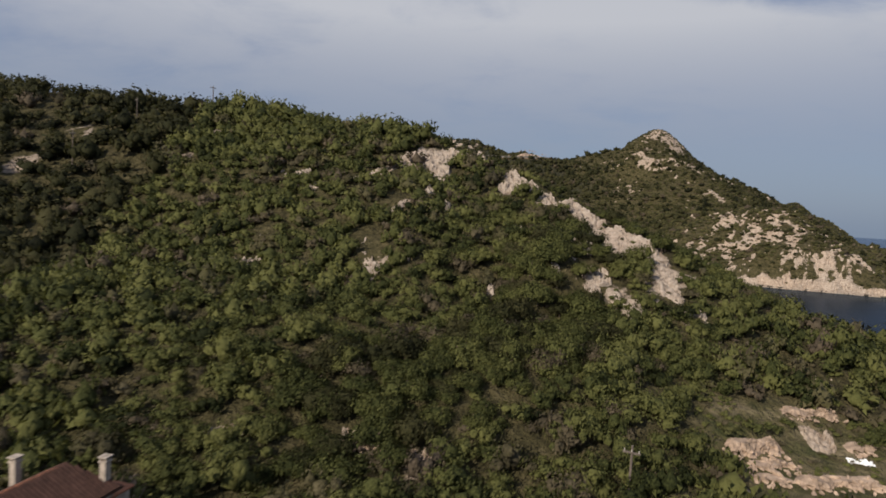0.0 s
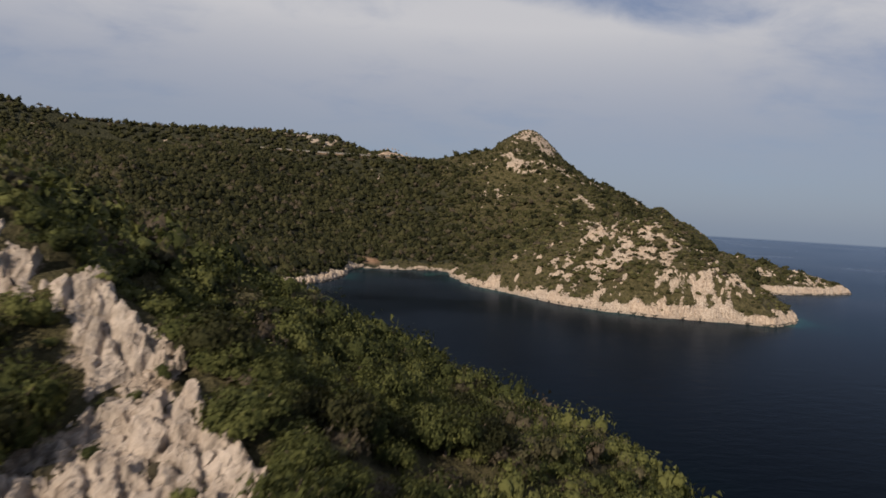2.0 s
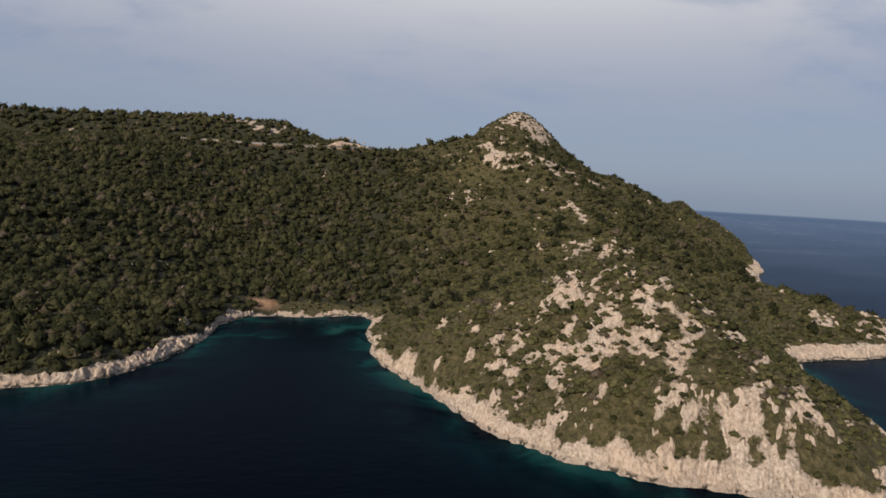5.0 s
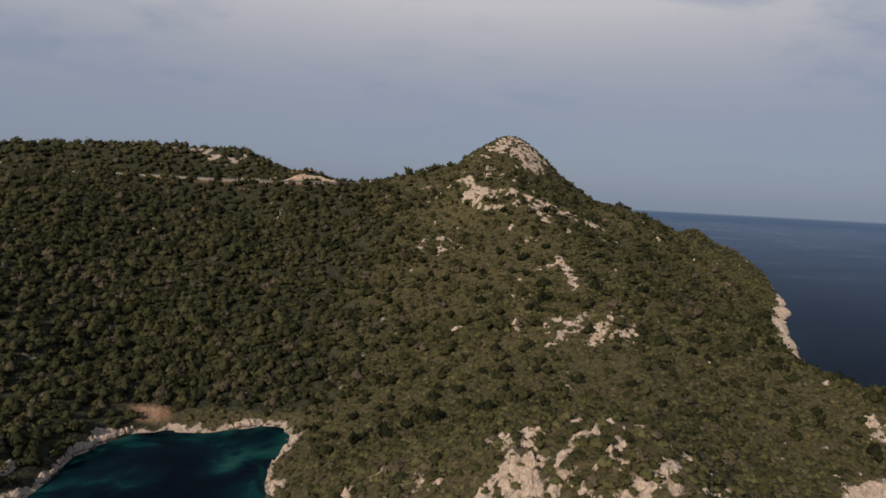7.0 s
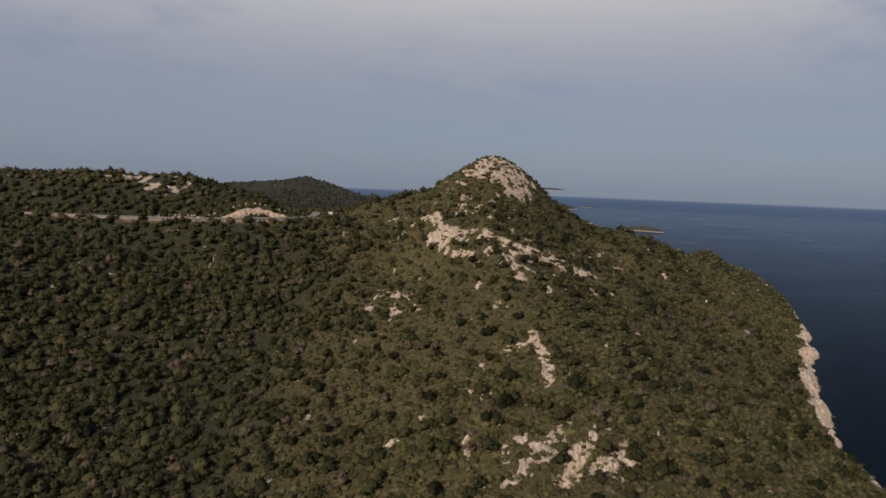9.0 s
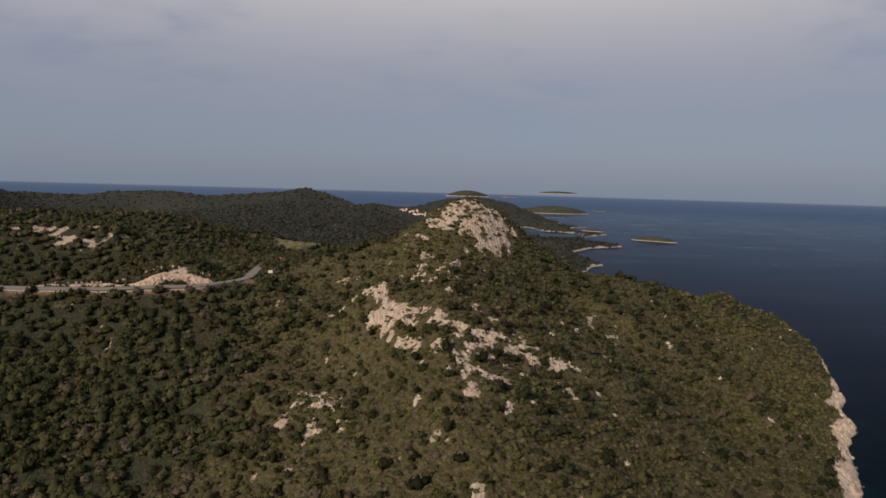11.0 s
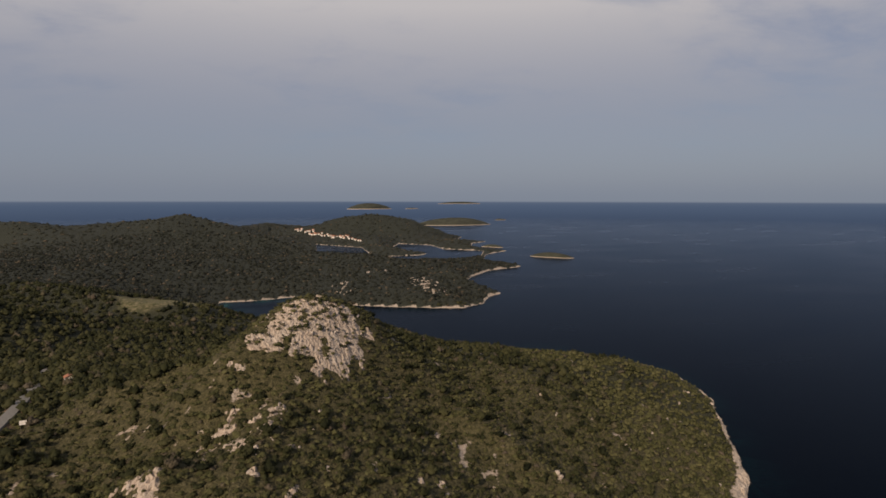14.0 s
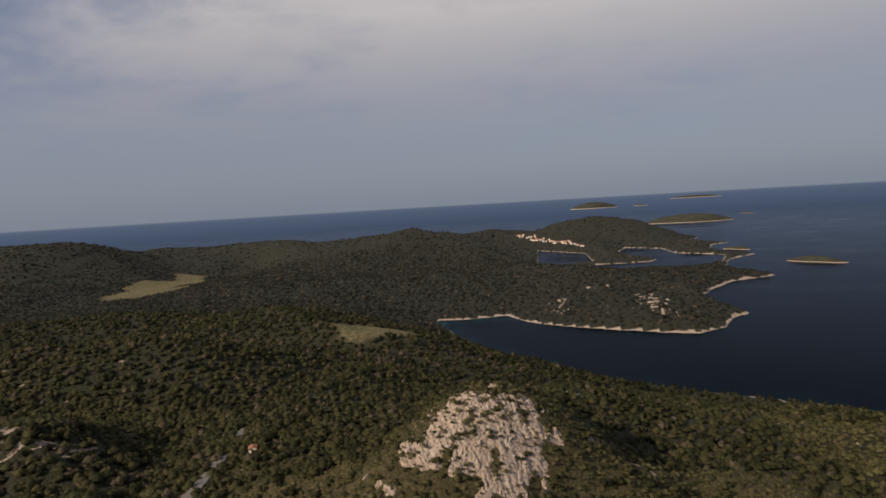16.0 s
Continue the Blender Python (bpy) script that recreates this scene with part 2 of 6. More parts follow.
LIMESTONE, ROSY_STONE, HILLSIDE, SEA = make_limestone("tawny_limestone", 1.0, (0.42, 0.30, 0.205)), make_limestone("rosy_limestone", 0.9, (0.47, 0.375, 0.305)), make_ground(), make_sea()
LEAF = make_foliage("evergreen_leaves", (0.016, 0.021, 0.007), (0.062, 0.071, 0.023), (0.138, 0.142, 0.048))
SCRUB = make_foliage("hillside_scrub", (0.028, 0.030, 0.012), (0.080, 0.078, 0.031), (0.122, 0.112, 0.050))
PINE = make_foliage("pine_needles", (0.011, 0.013, 0.005), (0.034, 0.036, 0.014), (0.066, 0.063, 0.027))
# leaves of the distant woods, with the air's haze mixed into their colours
HAZED_LEAF = make_foliage("hazed_leaves", (0.014, 0.0155, 0.011), (0.029, 0.031, 0.022), (0.047, 0.047, 0.034))
BARK = make_plain("bark", (0.11, 0.085, 0.065), 0.95, 4.0, 0.4)
ASPHALT = make_plain("asphalt", (0.15, 0.14, 0.125), 0.9, 2.0, 0.2)


# ------------------------------------------------------------------ the lie of the land
def lattice(ix, iy, seed):
    h = (ix.astype(np.int64) * 374761393 + iy.astype(np.int64) * 668265263 + seed * 974711) & 0xFFFFFFFF
    h = ((h ^ (h >> 13)) * 1274126177) & 0xFFFFFFFF
    return ((h ^ (h >> 16)) & 0xFFFF) / 65535.0


def value_noise(x, y, size, seed=0):
    """Smooth noise, 0 to 1, whose bumps are about size metres."""
    u, v = np.asarray(x) / size, np.asarray(y) / size
    i, j = np.floor(u), np.floor(v)
    f, g = u - i, v - j
    f, g = f * f * (3 - 2 * f), g * g * (3 - 2 * g)
    n00, n10 = lattice(i, j, seed), lattice(i + 1, j, seed)
    n01, n11 = lattice(i, j + 1, seed), lattice(i + 1, j + 1, seed)
    return (n00 * (1 - f) + n10 * f) * (1 - g) + (n01 * (1 - f) + n11 * f) * g


def fbm(x, y, size, seed=0, octaves=4):
    total, amp, norm = 0.0, 1.0, 0.0
    for k in range(octaves):
        total = total + amp * value_noise(x, y, size / 2 ** k, seed + 17 * k)
        norm += amp
        amp *= 0.52
    return total / norm


def smooth(a, b, v):
    t = np.clip((v - a) / (b - a), 0, 1)
    return t * t * (3 - 2 * t)


def along(x, y, line):
    """Distance of points to a line of corners, and the line's third value where it is nearest."""
    best = np.full(np.shape(x), 1e9)
    val = np.zeros(np.shape(x))
    for p, q in zip(line[:-1], line[1:]):
        dx, dy = q[0] - p[0], q[1] - p[1]
        s = np.clip(((x - p[0]) * dx + (y - p[1]) * dy) / (dx * dx + dy * dy + 1e-9), 0, 1)
        d = np.hypot(x - p[0] - s * dx, y - p[1] - s * dy)
        near = d < best
        best = np.where(near, d, best)
        if len(p) > 2:
            val = np.where(near, p[2] + s * (q[2] - p[2]), val)
    return best, val


def inside(x, y, ring):
    odd = np.zeros(np.shape(x), bool)
    for p, q in zip(ring, ring[1:] + ring[:1]):
        if p[1] == q[1]:
            continue
        cross = ((p[1] > y) != (q[1] > y)) & (x < (q[0] - p[0]) * (y - p[1]) / (q[1] - p[1]) + p[0])
        odd ^= cross
    return odd


# the shore, from the south round to the north
SHORE_SOUTH = [(-1700, -300), (-700, -120), (-300, -70), (-150, -66), (-20, -58), (40, -40), (62, -10), (71, 20), (72, 50), (68, 80), (62, 105), (55, 130)]
SHORE_COVE = [(48, 150), (41, 165), (30, 186), (12, 229), (-9, 254), (-12, 277), (3, 284), (15, 288), (24, 295), (28, 305), (33, 318), (37, 335), (38.5, 350), (42, 362), (48, 369), (56, 371.5), (64, 369), (72, 371.5), (82, 373), (91, 372)]
SHORE_HEAD = [(92, 366), (90, 356), (88, 346), (89, 324), (93, 306), (101.5, 284), (115.5, 257.5), (136, 237), (158, 229), (175, 222), (187, 229), (200, 240), (206, 258), (212, 282), (224, 300), (230, 309), (236, 315), (248, 317)]
SHORE_EAST = [(265, 319), (290, 325), (315, 334), (324, 346), (318, 370), (312, 405), (322, 440), (346, 479), (364, 508), (386, 536), (402, 560), (424, 578), (431, 601), (456, 625), (470, 650), (493, 688), (524, 739)]
SHORE_NORTH = [(540, 800), (522, 870), (470, 905), (400, 935), (310, 985), (225, 1055), (160, 1150), (99, 1293), (142, 1297), (206, 1320), (240, 1262), (290, 1227), (350, 1198), (409, 1175), (447, 1163), (489, 1192), (519, 1248), (549, 1276)]
SHORE_FAR = [(530, 1340), (522, 1420), (565, 1489), (632, 1579), (731, 1631), (718, 1700), (690, 1790), (745, 1930), (848, 2030), (800, 2110), (790, 2220), (835, 2340), (913, 2412), (826, 2540), (900, 2680), (870, 2900), (700, 3150), (300, 3300), (-1700, 3350)]
SHORE = SHORE_SOUTH + SHORE_COVE + SHORE_HEAD + SHORE_EAST + SHORE_NORTH + SHORE_FAR
LAGOON = [(280, 1840), (285, 2010), (298, 2416), (435, 2250), (430, 2010), (345, 1965), (345, 1926), (564, 1954), (590, 2000), (520, 2200), (580, 2380), (673, 2293), (676, 2133), (725, 2094), (774, 2035), (720, 1900), (640, 1830), (450, 1800)]
# crests, spurs and valley floors: x, y, height
ROAD_LINE = [(-420, 560, 66), (-260, 590, 70), (-120, 572, 72), (-18, 557, 73.5), (54, 552, 75), (92, 555, 76), (108, 570, 77), (107, 600, 77.5), (100, 640, 76), (90, 682, 72.5), (98, 720, 71), (112, 790, 68), (118, 850, 65), (112, 930, 62)]
RIDGES_SUMMIT = [
    [(213, 594, 98), (200, 545, 88), (187, 497, 74), (195, 428, 50), (199, 381, 31), (190, 338, 20), (163, 292, 27), (160, 270, 25)],
    [(213, 594, 98), (172, 600, 91), (138, 601, 79)],
    [(150, 485, 50), (130, 468, 38), (112, 440, 21)],
    [(272, 581, 66), (300, 560, 51), (330, 535, 34)],
    [(163, 292, 27), (146, 297, 23)],
    [(213, 594, 98), (245, 606, 86), (300, 632, 70.3), (370, 668, 54), (440, 698, 33), (490, 708, 17)],
]
RIDGES_ROAD = [
    [(213, 594, 98), (232, 660, 83), (250, 722, 74), (290, 800, 48)],
    ROAD_LINE,
    [(74, 592, 80), (24, 622, 95.5), (-60, 616, 94.5), (-200, 586, 89.5), (-350, 545, 90), (-480, 480, 84), (-600, 300, 74)],
    [(60, 55, 6), (44, 63, 12.5), (32, 69, 16.5), (26, 75, 20.5), (22, 82, 23.6), (17, 84.5, 26.3), (11, 88.5, 29.4), (4, 95, 33), (-3, 97, 34.3), (-14, 104, 37), (-45, 116, 37.5), (-100, 128, 39.8), (-200, 150, 50), (-330, 240, 68), (-480, 300, 76)],
]
RIDGES_NEAR = [
    [(24, 79, 22), (36, 85, 18), (46, 93, 12.5)],
    [(-3, 97, 34), (15, 106, 25), (31, 118, 15.5)],
    [(16, 72.5, 20.6), (8, 59, 15)],
    [(-3, 83, 26.6), (-3, 70, 19.5), (-2, 54, 11.5)],
    [(-40, 62, 13), (-8, 60, 12.5), (12, 58, 11)],
    [(-160, 40, 12), (-80, 32, 6), (-20, 30, 4), (30, 36, 4.5), (50, 30, 4)],
    [(40, 400, 8), (45, 473, 28), (50, 520, 55)],
    [(-120, 330, 30), (-200, 420, 62)],
    [(-88, 1112, 58), (60, 960, 62), (110, 940, 62)],
]
RIDGES_SLOPES = [
    [(-220, 720, 90), (-130, 752, 94), (-60, 775, 96), (-5, 790, 97), (30, 812, 85), (58, 832, 73)],
    [(-620, 900, 70), (-300, 1100, 55), (-520, 1400, 30), (-590, 1600, 22), (-600, 1760, 20), (-560, 1900, 22), (-530, 2000, 26)],
    [(250, 1600, 42), (400, 1450, 42), (480, 1350, 37), (505, 1290, 18)],
    [(400, 1450, 42), (600, 1580, 17), (690, 1635, 7)],
    [(-200, 1450, 46), (100, 1520, 40)],
    [(-640, 2200, 88), (-560, 2150, 95), (-440, 2100, 92), (-300, 2060, 97), (-150, 2030, 107), (-60, 2000, 118), (20, 1970, 98), (120, 1900, 68), (220, 1800, 42), (280, 1740, 24)],
]
RIDGES_INLAND = [
    [(-1600, 1650, 115), (-1250, 1760, 124), (-1100, 1830, 127), (-980, 1880, 131), (-870, 1880, 100), (-760, 1830, 60), (-700, 1800, 35)],
    [(-1150, 2300, 72), (-988, 2361, 76), (-876, 2427, 70), (-760, 2350, 78), (-640, 2200, 88)],
    [(-255, 2700, 66), (-40, 2690, 77), (20, 2800, 48), (120, 3010, 58), (200, 2900, 40), (300, 2690, 58), (380, 2680, 78), (450, 2668, 92), (517, 2664, 98), (610, 2650, 83), (690, 2630, 62), (773, 2613, 34), (830, 2600, 12)],
    [(150, 2350, 14), (60, 2250, 30), (200, 2550, 22)],
    [(480, 2020, 14), (480, 2200, 16), (500, 2420, 30)],
    [(740, 2150, 14), (760, 2300, 14)],
    [(-1400, 1200, 60), (-1000, 1500, 52), (-800, 1500, 48)],
]
CREASES = RIDGES_SUMMIT + RIDGES_ROAD + RIDGES_NEAR + RIDGES_SLOPES + RIDGES_INLAND

# knolls and hollows fitted to the camera's view: x, y, radius, rise
SWELLS_FIRST = [(17, 51, 8, -1), (-2, 54, 8, -1.3), (3, 58, 32, 1.3), (22, 63, 8, 1.2), (26, 66, 13, 0.5), (-21, 73, 13, 2.2), (10, 75, 8, 1.5), (-2, 83, 8, -0.5), (-12, 85, 8, 0.7), (32, 86, 8, -2.2), (-31, 92, 8, 3.3), (-31, 103, 8, -2.6), (-31, 111, 8, 1.8), (-53, 124, 8, 0.9)]
SWELLS_CAPE = [(155, 240, 16, 6.2), (123, 273, 16, -3.8), (150, 282, 16, 4.2), (139, 294, 42, 8.5), (118, 309, 16, 2.7), (199, 380, 16, -3.2), (1, 396, 16, 5.8), (108, 400, 16, -3.8), (-74, 404, 42, 9.6), (43, 418, 26, -4.1), (-87, 421, 16, 6.2), (230, 423, 26, 2.8), (194, 430, 26, -5.2), (-37, 445, 70, 12), (210, 462, 26, 3.2), (176, 475, 16, -2), (50, 486, 26, 3.8), (197, 494, 16, 2.2), (248, 496, 42, 6.7)]
SWELLS_HILL = [(179, 500, 16, -5.5), (123, 500, 16, 5.3), (-65, 511, 42, 6.8), (165, 521, 16, 16.6), (114, 531, 16, -4.3), (157, 538, 16, 3.5), (77, 578, 16, 5.8), (289, 580, 16, 4.6), (-212, 582, 26, 14.3), (231, 588, 16, -2.4), (-179, 591, 16, -2.6), (193, 596, 16, -2.6), (-145, 597, 70, -3.1), (256, 598, 16, 4.2), (61, 601, 16, -3.4), (127, 603, 16, 2.2), (288, 615, 16, -4.6), (-7, 620, 42, 2.7), (341, 620, 42, 3.4), (184, 624, 16, 8.2)]
SWELLS_LEE = [(409, 643, 16, 5.5), (389, 665, 16, -3), (472, 683, 16, 6.1), (405, 687, 16, 6.8), (455, 697, 16, 4.3), (414, 740, 70, 9.7), (414, 740, 16, 8.4), (390, 740, 16, 2.9), (367, 758, 26, 3.7), (315, 776, 60, 3.6), (80, 814, 60, 3.7), (154, 854, 100, -13.5), (520, 862, 100, -9.4), (310, 865, 60, -8.9), (495, 882, 100, -11.4), (443, 910, 100, -12.6), (77, 951, 60, -6.4)]
SWELLS_FAR = [(104, 992, 42, 8), (-470, 2110, 70, 8), (-67, 2004, 240, -4), (-338, 2072, 60, -10), (-61, 2688, 160, -9), (62, 2908, 240, -11)]
SWELLS = SWELLS_FIRST + SWELLS_CAPE + SWELLS_HILL + SWELLS_LEE + SWELLS_FAR


def coast(x, y):
    """Metres from the waterline, minus out at sea."""
    xw = x + 9 * (fbm(x, y, 22, 3, 4) - 0.5)
    yw = y + 9 * (fbm(x, y, 22, 9, 4) - 0.5)
    d1, _ = along(xw, yw, SHORE)
    d2, _ = along(xw, yw, LAGOON + LAGOON[:1])
    land = inside(xw, yw, SHORE) & ~inside(xw, yw, LAGOON)
    return np.where(land, 1, -1) * np.minimum(d1, d2)


def spots(x, y, centre, radii, turn=0.0):
    """1 in the middle of an oval, 0 from its rim on."""
    c, s = math.cos(radians(turn)), math.sin(radians(turn))
    u, v = x - centre[0], y - centre[1]
    return np.clip(1.25 - np.hypot((u * c + v * s) / radii[0], (v * c - u * s) / radii[1]), 0, 1)


CREST_LINES = [
    ([(-7.8, 91, 1.2), (-5.5, 92.6, 1.2), (-2.4, 93, 1.2), (0.2, 93.9, 1.2), (4.9, 93.2, 1.2)], 0.82),
    ([(-2.9, 91.1, 1), (-0.7, 90.6, 1)], 0.82),
    ([(-1.4, 87.6, 1.1), (-1.4, 88.8, 1.1)], 0.82),
    ([(-5.9, 88.1, 0.6), (-5.9, 88.7, 0.6)], 0.82),
    ([(-12.8, 85.6, 1.1), (-10.1, 88.5, 1.1)], 0.82),
    ([(-2.2, 81.8, 0.7), (-2.2, 82.4, 0.7)], 0.82),
    ([(0.5, 80.2, 0.7), (0.5, 80.9, 0.7)], 0.82),
    ([(0.5, 77.1, 0.7), (0.5, 77.8, 0.7)], 0.82),
    ([(-6, 77.5, 0.6), (-6, 78.1, 0.6)], 0.82),
    ([(9.8, 88.7, 1), (11, 86.9, 0.9), (14.2, 84.8, 0.9), (15.5, 83.1, 0.9), (18.1, 83.1, 0.9)], 0.82),
    ([(8.1, 86.5, 0.6), (10.5, 86.4, 0.6)], 0.82),
    ([(19.6, 82, 0.6), (21.6, 81.3, 0.6)], 0.82),
    ([(15.1, 72.9, 0.7), (15.8, 69.8, 0.7), (17.1, 68.9, 0.7)], 0.82),
    ([(24.4, 67.3, 0.7), (24.7, 64.8, 0.6), (24.3, 62.6, 0.6), (25.3, 62.2, 0.6)], 0.82),
    ([(26.4, 66.4, 0.6), (26.4, 67, 0.6)], 0.82),
    ([(16.2, 63.4, 0.6), (17, 62.7, 0.6)], 0.82),
]
CREST_FLECKS = [
    ([(18.3, 62.7, 0.6), (19, 60.7, 0.6), (19.4, 59.9, 0.6)], 0.82),
    ([(25.7, 59.8, 0.6), (27.3, 59.5, 0.6)], 0.82),
    ([(28.7, 66.3, 0.6), (28.7, 66.9, 0.6)], 0.82),
    ([(20.9, 66.2, 0.6), (20.9, 66.8, 0.6)], 0.82),
    ([(9.8, 76.6, 0.6), (9.8, 77.2, 0.6)], 0.82),
    ([(8.4, 73.6, 0.6), (8.4, 74.2, 0.6)], 0.82),
    ([(22.6, 60.2, 0.6), (22.6, 60.8, 0.6)], 0.82),
    ([(-0.4, 69.5, 0.6), (-0.4, 70.1, 0.6)], 0.82),
    ([(-3.9, 66.1, 0.6), (-3.9, 66.7, 0.6)], 0.82),
    ([(5.7, 64.7, 0.6), (5.7, 65.3, 0.6)], 0.82),
    ([(12.7, 63.9, 0.6), (12.7, 64.5, 0.6)], 0.82),
    ([(12.1, 69.6, 0.6), (12.1, 70.2, 0.6)], 0.82),
    ([(15.1, 65.9, 0.6), (15.1, 66.5, 0.6)], 0.82),
    ([(9.3, 55.1, 0.6), (9.3, 55.7, 0.6)], 0.82),
    ([(3.5, 87.8, 0.6), (3.5, 88.4, 0.6)], 0.82),
]
CREST_FACE = [
    ([(20.6, 77.6, 1.5), (21.2, 73.6, 2.0), (22, 70, 1.8)], 0.88),
    ([(22.6, 77.4, 1.6), (23.2, 73.4, 2.2), (23.6, 69.6, 2.0)], 0.88),
    ([(24.2, 75.4, 1.4), (25.2, 72.2, 1.6), (25.4, 70, 1.5)], 0.88),
    ([(23.4, 66, 0.6), (24.1, 64.4, 0.6)], 0.8),
    ([(25, 68.6, 1.0), (25.4, 65.6, 0.85), (25.4, 63, 0.7)], 0.8),
    ([(26.8, 67.4, 0.9), (28.8, 66.8, 0.9)], 0.84),
    ([(18.9, 76.6, 1.0), (19.3, 70.4, 1.0)], 0.84),
    ([(18.4, 82.6, 1.0), (20.4, 80, 1.0)], 0.8),
]
FIRST_FLECKS = [
    ([(-10, 72.7, 1.2), (-8.1, 67.3, 1.1)], 0.78),
    ([(-23.2, 75.6, 0.9), (-23.2, 76.6, 0.9)], 0.78),
    ([(-40.7, 103.4, 1.3), (-40.7, 104.6, 1.3)], 0.78),
    ([(-43.1, 98, 0.9), (-43.1, 98.9, 0.9)], 0.78),
    ([(-55.4, 114.2, 1.1), (-55.4, 115.4, 1.1)], 0.78),
    ([(-68.4, 93.8, 1.5), (-68.4, 95.2, 1.5)], 0.78),
    ([(-67.8, 104.2, 0.9), (-67.8, 105.2, 0.9)], 0.78),
    ([(-59.5, 93, 0.6), (-59.5, 93.6, 0.6)], 0.78),
    ([(-54.7, 92.5, 0.6), (-54.7, 93.1, 0.6)], 0.78),
    ([(-18.4, 84.2, 1), (-18.4, 85.2, 1)], 0.78),
    ([(-22.2, 53.8, 0.6), (-22.2, 54.4, 0.6)], 0.78),
    ([(-5.8, 78.8, 0.7), (-5.8, 79.4, 0.7)], 0.78),
    ([(-15.7, 67.6, 0.6), (-15.7, 68.2, 0.6)], 0.78),
]
CAPE_RIBS = [
    ([(134, 301, 1.9), (138.7, 295.1, 1.9), (136.5, 283.8, 1.8)], 0.66),
    ([(141.8, 293.7, 1.3), (144.5, 293.2, 1.3)], 0.66),
    ([(136.6, 282, 1.9), (138.4, 283.6, 2), (142.1, 279.1, 1.9)], 0.66),
    ([(142, 275.5, 2.6), (143.7, 270.3, 2.6), (143.9, 265, 2.5)], 0.66),
    ([(140.8, 265.8, 2.1), (140.9, 260.6, 2.1), (138.5, 263, 2.1)], 0.66),
    ([(143.8, 264.8, 1.8), (147.8, 260.6, 1.7), (151, 260.3, 1.8)], 0.66),
    ([(144, 259.9, 2.4), (147, 254.5, 2.4), (149.6, 253.1, 2.4)], 0.66),
    ([(148.3, 250.8, 2), (150, 247.8, 2), (153.4, 248.2, 2)], 0.66),
    ([(151.1, 269.2, 1.7), (154.8, 265.6, 1.7), (156.4, 261.6, 1.6), (159.9, 260.1, 1.6)], 0.66),
    ([(160.1, 257.3, 1.8), (163.6, 255.3, 1.8), (164.2, 249.3, 1.8), (164.4, 243.5, 1.7), (166.2, 241.6, 1.7)], 0.66),
    ([(166.2, 241.6, 1.7), (168.1, 237, 1.7), (167.4, 234.8, 1.7)], 0.66),
    ([(170.9, 239.1, 1.4), (171.6, 234.9, 1.4)], 0.66),
]
CAPE_FLECKS = [
    ([(146.8, 245.8, 1.7), (149.7, 243.6, 1.7)], 0.66),
    ([(151.6, 243.3, 2.2), (155, 240.2, 2.2), (157.7, 238.1, 2.2)], 0.66),
    ([(157.1, 244, 1.7), (157.5, 241.3, 1.7), (162.1, 238.9, 1.7)], 0.66),
    ([(155.7, 246.2, 1.3), (155.7, 247.4, 1.3)], 0.66),
    ([(149.6, 241.3, 1.8), (152.3, 238.7, 1.8)], 0.66),
    ([(160.7, 241, 1.1), (160.7, 242, 1.1)], 0.66),
    ([(114.4, 305.3, 1.1), (114.4, 306.4, 1.1)], 0.66),
    ([(119.6, 301.9, 1.8), (121.4, 296.3, 1.8)], 0.66),
    ([(115.3, 297.3, 1.3), (114.9, 290.5, 1.2)], 0.66),
    ([(123.3, 292.2, 1.6), (124.6, 285.9, 1.5)], 0.66),
    ([(126.4, 293.3, 1.1), (126.4, 294.4, 1.1)], 0.66),
    ([(129.8, 282.8, 1), (128.3, 279.4, 1)], 0.66),
    ([(108.4, 303.6, 1.7), (108.4, 305.4, 1.7)], 0.66),
    ([(107, 319, 1), (107, 320, 1)], 0.66),
    ([(129.7, 275.2, 1.3), (131.3, 272.2, 1.3)], 0.66),
    ([(133.9, 274.3, 1.1), (133.9, 275.4, 1.1)], 0.66),
    ([(118.5, 284, 1.3), (118.5, 285.2, 1.3)], 0.66),
    ([(98.4, 302, 1.1), (98.4, 303, 1.1)], 0.66),
    ([(112.7, 283.7, 1), (112.7, 284.7, 1)], 0.66),
    ([(117.7, 275.9, 1), (117.7, 276.9, 1)], 0.66),
    ([(122.4, 274.8, 1), (122.4, 275.8, 1)], 0.66),
    ([(136.1, 260.6, 1.2), (136.1, 261.8, 1.2)], 0.66),
    ([(133.9, 254.6, 1.1), (133.9, 255.6, 1.1)], 0.66),
    ([(130.1, 254.6, 0.8), (130.1, 255.4, 0.8)], 0.66),
    ([(141.5, 251.6, 0.8), (141.5, 252.4, 0.8)], 0.66),
    ([(142.1, 248.4, 0.8), (142.1, 249.2, 0.8)], 0.66),
    ([(132.2, 251.3, 0.8), (132.2, 252.1, 0.8)], 0.66),
    ([(129.4, 269.4, 0.9), (129.4, 270.3, 0.9)], 0.66),
    ([(136.3, 249, 0.8), (136.3, 249.8, 0.8)], 0.66),
    ([(120.1, 264.8, 0.8), (120.1, 265.6, 0.8)], 0.66),
    ([(114.5, 268.8, 0.9), (115.5, 264.7, 0.9)], 0.66),
]
